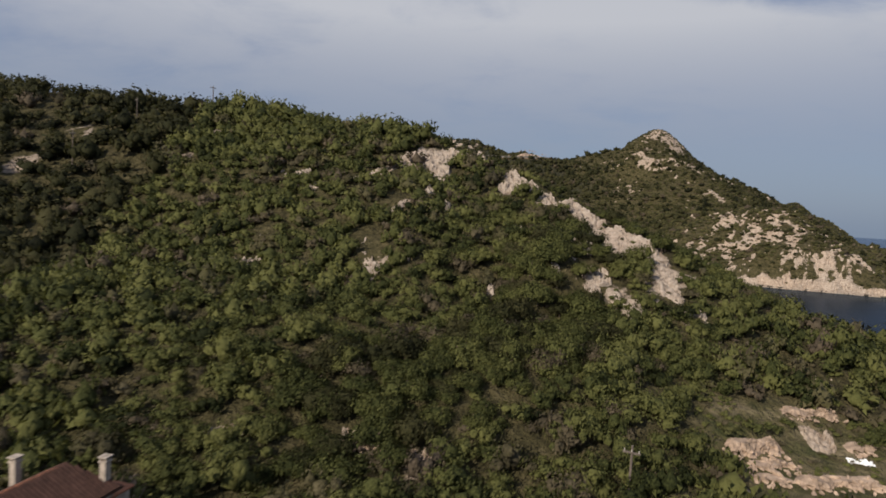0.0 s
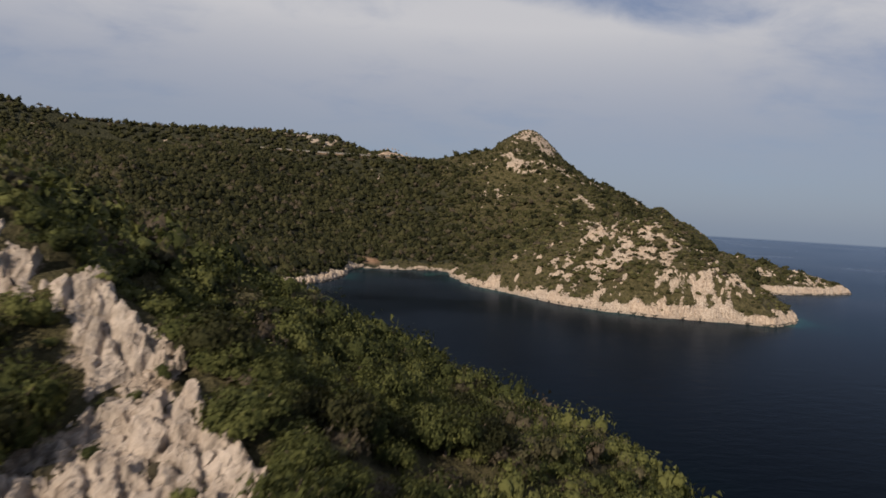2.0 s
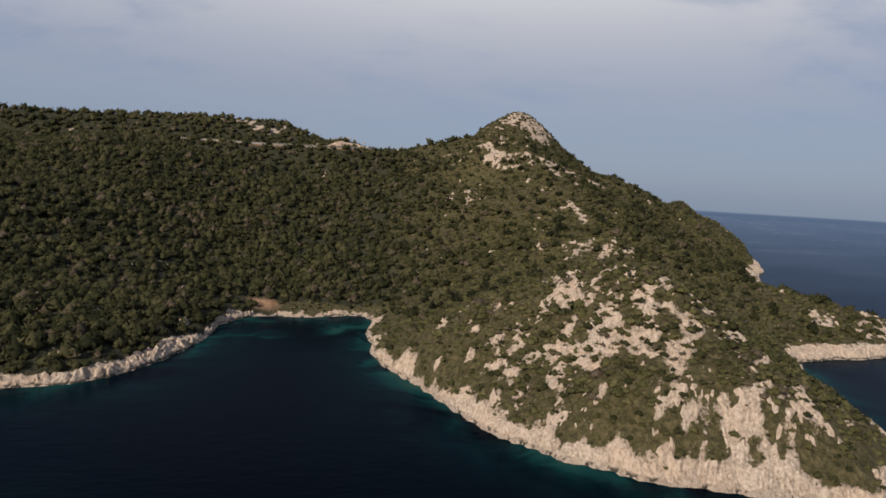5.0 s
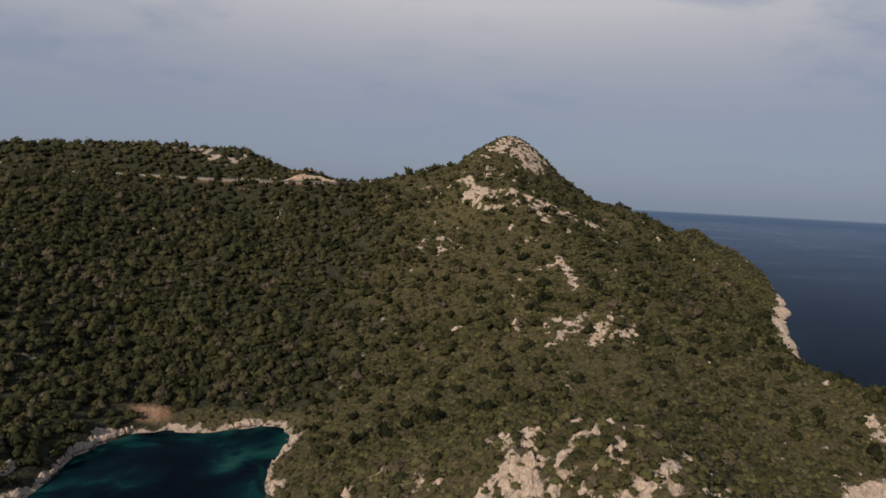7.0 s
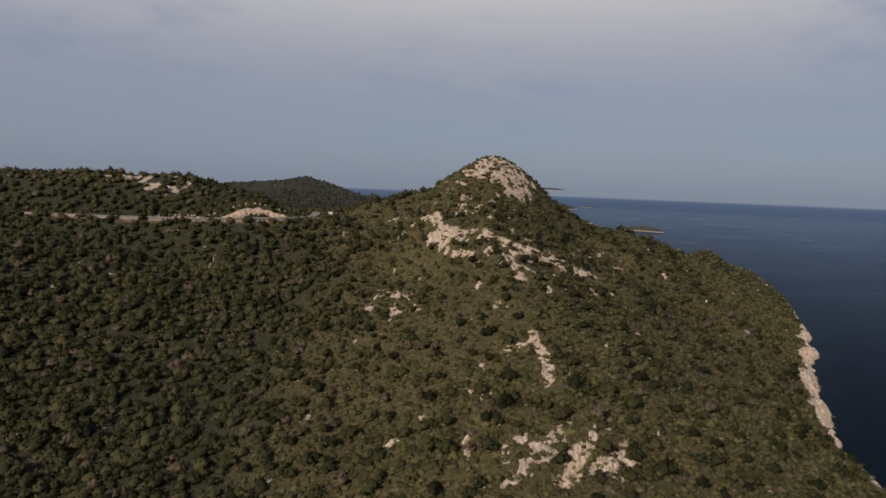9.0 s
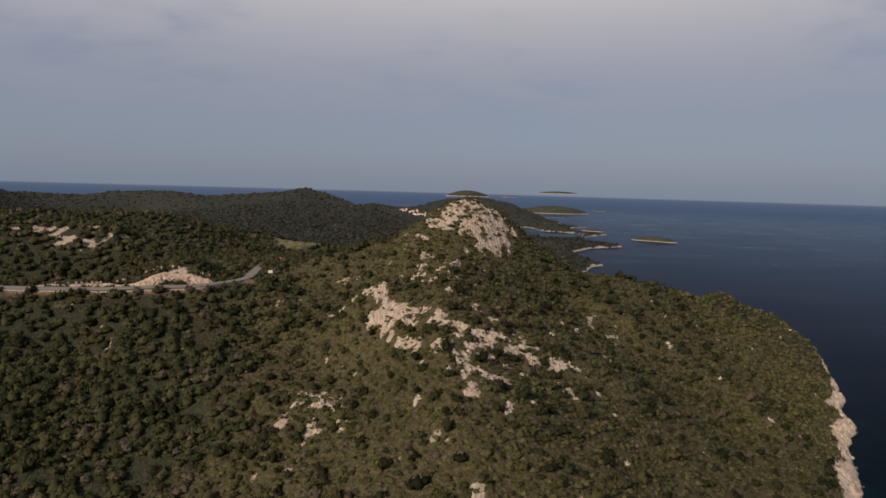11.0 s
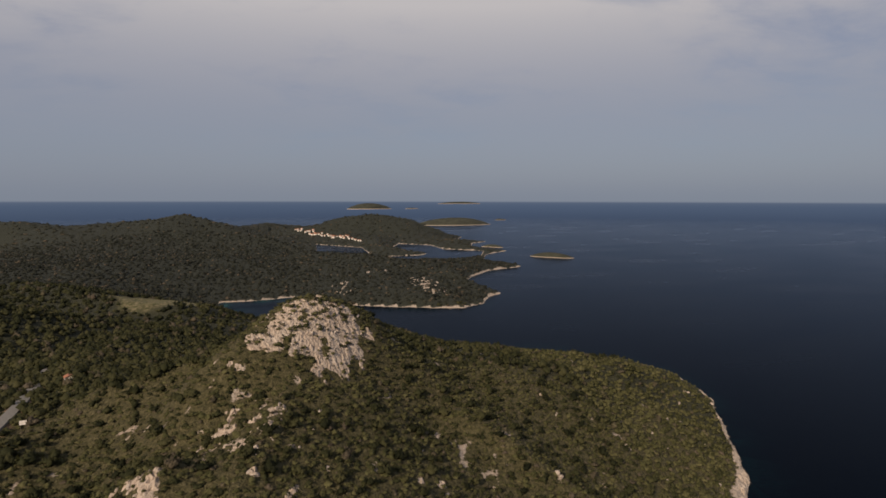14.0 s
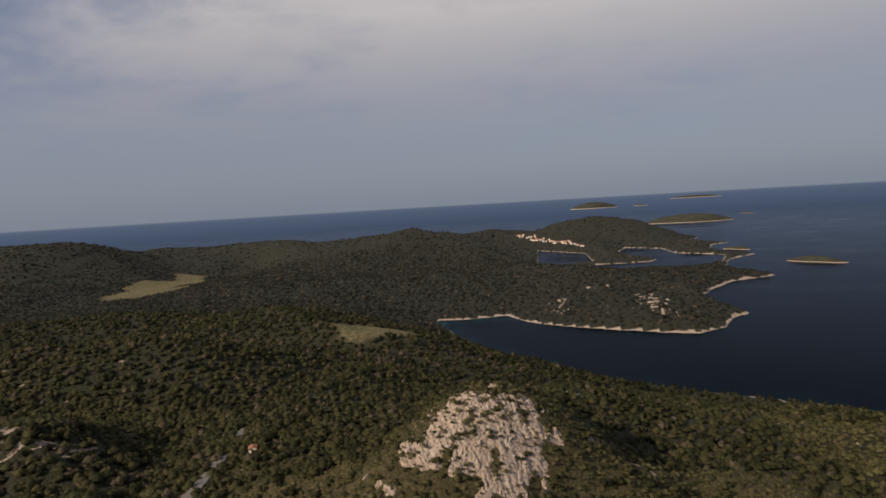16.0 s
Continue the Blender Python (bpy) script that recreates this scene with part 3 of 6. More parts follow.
SLOPE_LINES = [
    ([(192.7, 432.6, 1.6), (194.7, 422, 1.6), (192.4, 407.8, 1.5)], 0.66),
    ([(204, 430.2, 0.9), (204, 431.2, 0.9)], 0.66),
    ([(194.1, 394, 0.9), (194.1, 394.8, 0.9)], 0.66),
    ([(175.5, 410.9, 1), (175.5, 411.9, 1)], 0.66),
    ([(176.1, 390.8, 1.3), (181.5, 388.1, 1.3), (190.5, 387.6, 1.3)], 0.66),
    ([(170, 389.6, 0.9), (170, 390.4, 0.9)], 0.66),
    ([(173.2, 384, 1.3), (180.2, 382.8, 1.3)], 0.66),
    ([(190.9, 384, 1.3), (196.7, 379.4, 1.3), (202.8, 381.6, 1.3)], 0.66),
    ([(201.8, 388.6, 0.9), (201.8, 389.4, 0.9)], 0.66),
    ([(187.1, 374.6, 1.7), (190.1, 377.1, 1.7)], 0.66),
    ([(172, 410, 0.9), (172, 411, 0.9)], 0.66),
    ([(168.9, 400.8, 0.9), (168.9, 401.8, 0.9)], 0.66),
    ([(178.4, 397.2, 0.9), (178.4, 398.2, 0.9)], 0.66),
    ([(207.4, 379.6, 0.9), (207.4, 380.4, 0.9)], 0.66),
    ([(186.5, 381.2, 0.9), (186.5, 382.2, 0.9)], 0.66),
    ([(151.1, 495, 1), (151.1, 496, 1)], 0.66),
    ([(155.1, 480, 1), (155.1, 481, 1)], 0.66),
    ([(139.2, 479.2, 1.3), (139.2, 480.4, 1.3)], 0.66),
    ([(152.6, 476.3, 1), (157.9, 471.5, 0.9)], 0.66),
    ([(175.3, 473.4, 1.3), (175.3, 474.6, 1.3)], 0.66),
    ([(173.7, 447, 1.1), (173.7, 448, 1.1)], 0.66),
    ([(182.6, 450.4, 1.2), (188.2, 447.6, 1.1)], 0.66),
    ([(213.7, 493.6, 1.1), (213.7, 494.6, 1.1)], 0.66),
    ([(253, 538.6, 1.3), (253, 539.9, 1.3)], 0.66),
    ([(235.8, 475.5, 1), (235.8, 476.5, 1)], 0.66),
    ([(247, 481, 1.1), (247, 482, 1.1)], 0.66),
    ([(241.8, 455.4, 1), (241.8, 456.4, 1)], 0.66),
    ([(164.8, 523.9, 1.9), (169.3, 513.6, 1.8), (165.3, 511.1, 1.8)], 0.66),
    ([(169.3, 514.6, 2.2), (185.9, 510.6, 2.2), (192.5, 497.5, 2.1)], 0.66),
    ([(172.6, 506.8, 2.5), (182.8, 491, 2.4), (188.5, 483.1, 2.3)], 0.66),
    ([(169.1, 510.8, 1.8), (175, 504.6, 1.8)], 0.66),
    ([(196.1, 496.4, 2.8), (195.3, 481.4, 2.6), (195.6, 462.5, 2.4)], 0.66),
    ([(195.6, 462.5, 1.8), (200.3, 458.9, 1.8), (208.9, 461.3, 1.9)], 0.66),
    ([(200.1, 497.4, 1.8), (204.2, 492.7, 1.7)], 0.66),
    ([(220.4, 494, 1.1), (220.4, 495, 1.1)], 0.66),
    ([(165, 504.6, 1.1), (165, 505.6, 1.1)], 0.66),
    ([(150.3, 510.6, 0.9), (150.3, 511.4, 0.9)], 0.66),
]
LEDGE_LINES = [
    ([(169.7, 522.8, 2.1), (170.5, 513.8, 2.1), (174.2, 510.8, 2), (191.4, 499.1, 1.9)], 0.64),
    ([(165.5, 511.7, 1.4), (165.5, 513.1, 1.4)], 0.64),
    ([(158.5, 525.7, 1.2), (158.5, 526.9, 1.2)], 0.64),
    ([(172.1, 506.4, 2), (178.4, 498.4, 1.9), (186.5, 489.2, 1.8)], 0.64),
    ([(188.1, 487.2, 1.2), (194.2, 483.8, 1.2)], 0.64),
    ([(196.1, 491.2, 2.7), (198.8, 483.1, 2.6), (202, 483.5, 2.6)], 0.64),
    ([(196.1, 476, 1.7), (201, 472, 1.7), (208.7, 473.3, 1.7)], 0.64),
    ([(203.1, 495.8, 1.1), (203.1, 497, 1.1)], 0.64),
    ([(215, 494.2, 1.3), (215, 495.6, 1.3)], 0.64),
    ([(209.9, 481.8, 1), (209.9, 482.8, 1)], 0.64),
    ([(220.7, 487.5, 1), (220.7, 488.5, 1)], 0.64),
    ([(236.4, 501.6, 1.1), (236.4, 502.6, 1.1)], 0.64),
    ([(254.2, 534.8, 1.1), (254.2, 535.8, 1.1)], 0.64),
    ([(182.2, 479.6, 1.2), (182.2, 480.8, 1.2)], 0.64),
    ([(189.9, 516.1, 1), (189.9, 517.1, 1)], 0.64),
    ([(195.8, 525.9, 1), (195.8, 526.9, 1)], 0.64),
    ([(187.2, 554.4, 1.1), (187.2, 555.6, 1.1)], 0.64),
    ([(170.1, 569.7, 1.2), (170.1, 570.9, 1.2)], 0.64),
    ([(173, 559.5, 1), (173, 560.5, 1)], 0.64),
    ([(262, 498.2, 1.2), (262, 499.4, 1.2)], 0.64),
]
SUMMIT_LINES = [
    ([(197.5, 575.2, 3.9), (203.8, 583.7, 4), (208.8, 593.1, 4.1), (216.3, 599.8, 4.3)], 0.85),
    ([(218.2, 598.4, 5.1), (214.3, 586.2, 4.9), (207.4, 576.6, 4.7)], 0.85),
    ([(222, 598.3, 4.2), (219.7, 587.3, 4.1), (223.2, 585.6, 4.1)], 0.85),
    ([(228.3, 606.5, 3.1), (231.7, 599.5, 3), (231.6, 587.9, 2.9)], 0.85),
    ([(191.2, 580.8, 1.8), (200.9, 573.8, 1.7)], 0.85),
    ([(207.5, 564.6, 1.5), (207.5, 566, 1.5)], 0.85),
    ([(238, 601.3, 2.2), (238, 603.5, 2.2)], 0.85),
]
BARE_LINES = CREST_LINES + CREST_FLECKS + CREST_FACE + FIRST_FLECKS + CAPE_RIBS + CAPE_FLECKS + SLOPE_LINES + LEDGE_LINES + SUMMIT_LINES
NEAR_OVALS = [((30.5, 45.2), (1.3, 2.3), -20, 0.62), ((32.5, 51.2), (1.3, 0.8), 0, 0.62), ((35.8, 52.5), (1.4, 0.8), 0, 0.62), ((39.9, 52.7), (1.5, 0.8), 0, 0.6),
              ((-14, 39.3), (1.6, 0.7), 0, 0.5), ((-5.5, 39.6), (0.9, 0.7), 0, 0.6), ((-0.6, 38.4), (1.1, 0.9), 0, 0.7), ((14.5, 37.6), (1.2, 0.7), 0, 0.6)]
CAPE_OVALS = [((150, 266), (40, 34), 10, 0.3), ((158, 250), (26, 16), 0, 0.38), ((290, 345), (26, 12), 0, 0.42)]
HILL_OVALS = [((213, 589), (24, 16), 28, 0.62), ((228, 599), (10, 9), 0, 0.45), ((250, 722), (14, 8), 0, 0.42), ((16, 622), (36, 17), 0, 0.44),
              ((148, 482), (13, 14), 20, 0.33), ((222, 492), (24, 14), 0, 0.3), ((190, 384), (24, 12), 0, 0.33),
              ((272, 560), (9, 12), 0, 0.28), ((64, 567), (34, 4), 0, 0.6), ((76, 574), (13, 7), 0, 0.85), ((188, 545), (24, 16), 0, 0.26)]
FAR_OVALS = [((426, 1275), (24, 56), 10, 0.34), ((290, 1310), (22, 50), 0, 0.2), ((350, 1372), (30, 16), 0, 0.18)]
BARE_OVALS = NEAR_OVALS + CAPE_OVALS + HILL_OVALS + FAR_OVALS


def bareness(x, y, d):
    """How far bare limestone shows, 0 to 1."""
    lee = y > 200
    n = 0.42 * fbm(np.where(lee, 0.4, 0.7) * (x + y), np.where(lee, 0.85, 0.45) * (y - x), 4.6, 41, 4) + 0.30 * fbm(x, y, 2.2, 43, 4) + 0.28 * fbm(x, y, 1.15, 47, 3)
    u = 1 / (1 + np.exp(-(n - 0.5) / 0.058))
    r = np.zeros(np.shape(x))
    for line, k in BARE_LINES:
        q, w = along(x, y, line)
        r = np.maximum(r, k * np.clip(1.4 - q / w, 0, 1))
    for c, rad, turn, k in BARE_OVALS:
        r = np.maximum(r, k * np.minimum(1, 1.8 * spots(x, y, c, rad, turn)))
    r = np.where(r > 0.02, np.clip(0.5 + 2.2 * (r - u), 0, 1) * np.minimum(1, r * 8), 0)
    freckle = 0.9 * smooth(0.74, 0.82, fbm(x, y, 5, 77, 3)) * (y > 55) * (y < 760)
    wide = 0.4 + 8.0 * fbm(x, y, 10, 5, 3) ** 2.2 + 1.6 * spots(x, y, (160, 235), (60, 22), -15) + 6 * spots(x, y, (262, 325), (40, 16)) + 10 * fbm(x, y, 25, 6, 2) * smooth(318, 335, x) * smooth(410, 440, y) * smooth(760, 640, y) + 5 * spots(x, y, (312, 338), (16, 12)) + 2.6 * spots(x, y, (22, 300), (34, 26), 40)
    wide = wide * (1 - 0.75 * np.minimum(1, 1.6 * spots(x, y, (330, 2250), (260, 190))) - 0.6 * spots(x, y, (90, 1300), (130, 50)))
    shore = np.clip(1.35 - d / wide, 0, 1) * 1.2
    return np.clip(np.maximum(np.maximum(r, 0.75 * freckle), shore), 0, 1)


def land_height(x, y, d=None):
    """Height of the ground in metres, with the sea bed below zero."""
    d = coast(x, y) if d is None else d
    num, den, near = 0.0, 0.0, 0.0
    for line in CREASES:
        q, z = along(x, y, line)
        w = 1.0 / (q + 3.0) ** 2.6
        num, den, near = num + w * z, den + w, near + 1.0 / (q + 0.5) ** 4
    level, q = num / den, near ** -0.25
    dc = np.maximum(d, 0)
    h = level * (dc / (dc + 0.85 * q + 0.5)) ** 1.15 + 2.2 * (1 - np.exp(-dc / 2.2))
    across, down = 0.703 * (y - 602.3) - 0.711 * (x - 211.7), 0.703 * (x - 211.7) + 0.711 * (y - 602.3)
    dome = 115.4 - 14.5 * np.hypot(across / 19.6, down / 39.0) ** 1.73
    gap = np.clip(dome - h, -30, 30)
    h = np.where(dome > 60, h + 1.6 * np.log1p(np.exp(gap / 1.6)), h)
    road, _ = along(x, y, ROAD_LINE)
    calm = smooth(3, 14, road)
    amp = np.minimum(1, dc / 25.0) * calm
    h = h + amp * (7.0 * (fbm(x, y, 60, 1, 3) - 0.5) + 16.0 * (fbm(x, y, 260, 2, 2) - 0.5) * np.minimum(1, dc / 150))
    h = h + 11.0 * (fbm(x, y, 150, 7, 3) - 0.5) * np.minimum(1, dc / 140) * smooth(1150, 1400, y)
    swell = 0.0
    for sx, sy, r, rise in SWELLS:
        swell = swell + rise * np.exp(-((x - sx) ** 2 + (y - sy) ** 2) / r ** 2)
    h = np.maximum(h + swell * np.minimum(1, dc / 10.0), np.minimum(dc, 2.0))
    return np.where(d < 0, np.maximum(-0.28 * -d - 0.4, -25.0), h)


def cells(x, y, seed):
    """Irregular blocks of about one unit: distance to the nearest joint, and each block's lift and tilted top."""
    i0, j0 = np.floor(x), np.floor(y)
    first, second = np.full(np.shape(x), 9.0), np.full(np.shape(x), 9.0)
    lift, top = np.zeros(np.shape(x)), np.zeros(np.shape(x))
    for di in (-1, 0, 1):
        for dj in (-1, 0, 1):
            i, j = i0 + di, j0 + dj
            dx, dy = x - i - lattice(i, j, seed), y - j - lattice(i, j, seed + 1)
            d = np.hypot(dx, dy)
            near = d < first
            second = np.where(near, first, np.minimum(second, d))
            lift = np.where(near, lattice(i, j, seed + 2), lift)
            top = np.where(near, dx * (2 * lattice(i, j, seed + 3) - 1) + dy * (2 * lattice(i, j, seed + 4) - 1), top)
            first = np.where(near, d, first)
    return second - first, lift, top


def crags(x, y, grain=1.0, tall=0.8):
    """Relief of the bare rock: tilted blocks parted by joints that run down the fall line."""
    wx, wy = x + 0.9 * fbm(x, y, 2.4, 71, 2), y + 0.9 * fbm(x, y, 2.4, 73, 2)
    u, v = 0.88 * wx + 0.47 * wy, 0.88 * wy - 0.47 * wx
    joint, lift, top = cells(u / (1.5 * grain), v / (3.2 * grain), 21)
    small, tip, face = cells(u / (0.62 * grain), v / (1.15 * grain), 31)
    return tall * (1.3 * lift + 1.1 * top + 0.55 * tip + 0.7 * face - 1.3 * smooth(0.15, 0.0, joint) - 0.55 * smooth(0.14, 0.0, small) - 0.5)


def spaced(stops):
    """Grid lines: (from, step) pairs up to the last value."""
    out = []
    for (p, step), (q, _) in zip(stops[:-1], stops[1:]):
        out += list(np.linspace(p, q, max(1, int(round((q - p) / step))), endpoint=False))
    return np.array(out + [stops[-1][0]])


def raw_mesh(name, verts, tris, mat, parent=None, smoothed=False, normals=None, **attributes):
    """A mesh object from arrays, with one number a vertex for each attribute."""
    me = bpy.data.meshes.new(name)
    verts, tris = np.asarray(verts, np.float32), np.asarray(tris, np.int32)
    k = tris.shape[1]
    me.vertices.add(len(verts))
    me.vertices.foreach_set("co", verts.ravel())
    me.loops.add(tris.size)
    me.loops.foreach_set("vertex_index", tris.ravel())
    me.polygons.add(len(tris))
    me.polygons.foreach_set("loop_start", np.arange(0, tris.size, k, dtype=np.int32))
    me.polygons.foreach_set("use_smooth", np.full(len(tris), smoothed))
    for key, value in attributes.items():
        me.attributes.new(key, "FLOAT", "POINT").data.foreach_set("value", np.asarray(value, np.float32))
    if normals is not None:
        me.attributes.new("custom_normal", "FLOAT_VECTOR", "POINT").data.foreach_set("vector", np.asarray(normals, np.float32).ravel())
    me.update(calc_edges=True)
    me.validate()
    me.materials.append(mat)
    ob = new(name, me)
    if parent is not None:
        ob.parent = parent
    return ob


def sheet(name, xs, ys, height_of, mat, **kw):
    X, Y = np.meshgrid(xs, ys)
    nx, ny = len(xs), len(ys)
    z, attrs, keep = height_of(X.ravel(), Y.ravel())
    i = np.arange(nx * ny).reshape(ny, nx)
    quads = np.stack([i[:-1, :-1], i[:-1, 1:], i[1:, 1:], i[1:, :-1]], -1).reshape(-1, 4)
    if keep is not None:
        quads = quads[keep[quads].any(1)]
        used = np.unique(quads)
        remap = np.full(nx * ny, -1)
        remap[used] = np.arange(len(used))
        quads = remap[quads]
    else:
        used = np.arange(nx * ny)
    P = np.stack([X.ravel(), Y.ravel(), z], 1)[used]
    return raw_mesh(name, P, quads, mat, smoothed=True, **{k: v[used] for k, v in attrs.items()}, **kw)


FIELD, VALLEY_FIELD = ((86, 974), (48, 34)), ((-585, 1700), (80, 230))
GARDEN = ((28, 42.6), (9, 7.4))


def meadow(x, y):
    """Open fields with ragged edges, 1 in their middles."""
    near, far = spots(x, y, *FIELD), spots(x, y, *VALLEY_FIELD, 12)
    return np.maximum((near + 0.6 * (fbm(x, y, 20, 8, 3) - 0.5)) * (near > 0.1), (far + 1.3 * (fbm(x, y, 75, 8, 3) - 0.5)) * (far > 0.1))


def ground_values(x, y):
    d = coast(x, y)
    bare = bareness(x, y, d)
    z = land_height(x, y, d) - 0.45 * smooth(0.45, 0.7, bare) * (d > 0)
    road, _ = along(x, y, ROAD_LINE)
    field = meadow(x, y)
    garden = spots(x, y, *GARDEN)
    earth = np.maximum(smooth(0.45, 0.9, spots(x, y, (50, 375), (10, 4.5))), 0.7 * smooth(4.6, 3.4, road) * (y < 690) * (x > -110))
    grass = np.maximum(smooth(0.3, 0.6, field + 0.3 * fbm(x, y, 12, 8, 3)), 0.9 * smooth(0.2, 0.5, garden))
    open_land = smooth(0.5, 0.2, bare) * smooth(2, 8, d) * (1 - grass) * smooth(4, 8, road)
    size = np.where(y > 900, 2.2, 1.0)
    z = z + size * open_land * (fbm(x, y, 5.0, 61, 2) - 0.5) * 1.6
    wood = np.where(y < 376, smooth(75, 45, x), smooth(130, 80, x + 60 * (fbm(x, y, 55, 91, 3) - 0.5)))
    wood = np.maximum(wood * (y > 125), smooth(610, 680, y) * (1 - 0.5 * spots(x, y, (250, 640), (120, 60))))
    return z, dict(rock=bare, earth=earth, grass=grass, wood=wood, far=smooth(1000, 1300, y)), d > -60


GX = spaced([(-1700, 40), (-700, 12), (-260, 4), (-70, 2.4), (360, 3.2), (540, 10), (920, 10)])
GY = spaced([(-300, 14), (-20, 2.4), (130, 3.0), (220, 2.4), (620, 4), (780, 9), (1350, 13), (2500, 22), (3360, 22)])
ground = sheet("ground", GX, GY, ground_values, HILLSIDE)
tagged(ground, "steep limestone hillsides with dark scrub soil and pale bare rock", "hillside", kind="structure")


def sea_values(x, y):
    d = -coast(x, y)
    shoal = np.exp(-np.maximum(d, 0) / 8.5) * np.where(x > 230, 0.2, np.where(y < 210, 0.22, 0.62))
    cove = spots(x, y, (66, 350), (34, 24)) * 0.75 * smooth(0.42, 0.62, fbm(x, y, 13, 15, 3))
    return np.zeros_like(x), dict(shoal=np.clip(np.maximum(shoal, cove), 0, 1)), None


SX = spaced([(-5600, 600), (-300, 60), (-40, 5), (360, 12), (600, 60), (1000, 500), (5600, 500)])
SY = spaced([(-5600, 600), (-60, 12), (120, 5), (390, 15), (900, 60), (2500, 400), (5600, 400)])
sea = sheet("sea", SX, SY, sea_values, SEA)
tagged(sea, "dark navy open sea with turquoise shallows in the cove", "sea", kind="structure")


# ------------------------------------------------------------------ plants
def part(name, ob_mesh, mat, parent, label=""):
    ob = new(name, ob_mesh)
    if mat is not None and not ob_mesh.materials:
        ob_mesh.materials.append(mat)
    ob.parent = parent
    if label:
        tagged(ob, label)
    return ob


def height_at(x, y):
    x, y = np.asarray(x, float), np.asarray(y, float)
    return ground_values(x, y)[0]


PHI = (1 + 5 ** 0.5) / 2
ICO_V = np.array([(-1, PHI, 0), (1, PHI, 0), (-1, -PHI, 0), (1, -PHI, 0), (0, -1, PHI), (0, 1, PHI),
                  (0, -1, -PHI), (0, 1, -PHI), (PHI, 0, -1), (PHI, 0, 1), (-PHI, 0, -1), (-PHI, 0, 1)]) / math.hypot(1, PHI)
ICO_F = np.array([(0, 11, 5), (0, 5, 1), (0, 1, 7), (0, 7, 10), (0, 10, 11), (1, 5, 9), (5, 11, 4), (11, 10, 2), (10, 7, 6), (7, 1, 8),
                  (3, 9, 4), (3, 4, 2), (3, 2, 6), (3, 6, 8), (3, 8, 9), (4, 9, 5), (2, 4, 11), (6, 2, 10), (8, 6, 7), (9, 8, 1)])


OCT_V = np.array([(1, 0, 0), (0, 1, 0), (-1, 0, 0), (0, -1, 0), (0, 0, 1), (0, 0, -1)], float)
OCT_F = np.array([(0, 1, 4), (1, 2, 4), (2, 3, 4), (3, 0, 4), (1, 0, 5), (2, 1, 5), (3, 2, 5), (0, 3, 5)])


def finer(v, f):
    """Each triangle into four, on the unit ball."""
    edge, verts, out = {}, [tuple(p) for p in v], []

    def mid(i, j):
        key = (min(i, j), max(i, j))
        if key not in edge:
            m = (np.array(verts[i]) + np.array(verts[j])) / 2
            verts.append(tuple(m / np.linalg.norm(m)))
            edge[key] = len(verts) - 1
        return edge[key]
    for i, j, k in f:
        a1, b1, c1 = mid(i, j), mid(j, k), mid(k, i)
        out += [(i, a1, c1), (j, b1, a1), (k, c1, b1), (a1, b1, c1)]
    return np.array(verts), np.array(out)


ICO2 = finer(ICO_V, ICO_F)


def unit_dirs(rng, n, low=-0.25):
    z = rng.uniform(low, 1, n)
    a1 = rng.uniform(0, 2 * math.pi, n)
    r = np.sqrt(1 - z * z)
    return np.stack([r * np.cos(a1), r * np.sin(a1), z], 1)


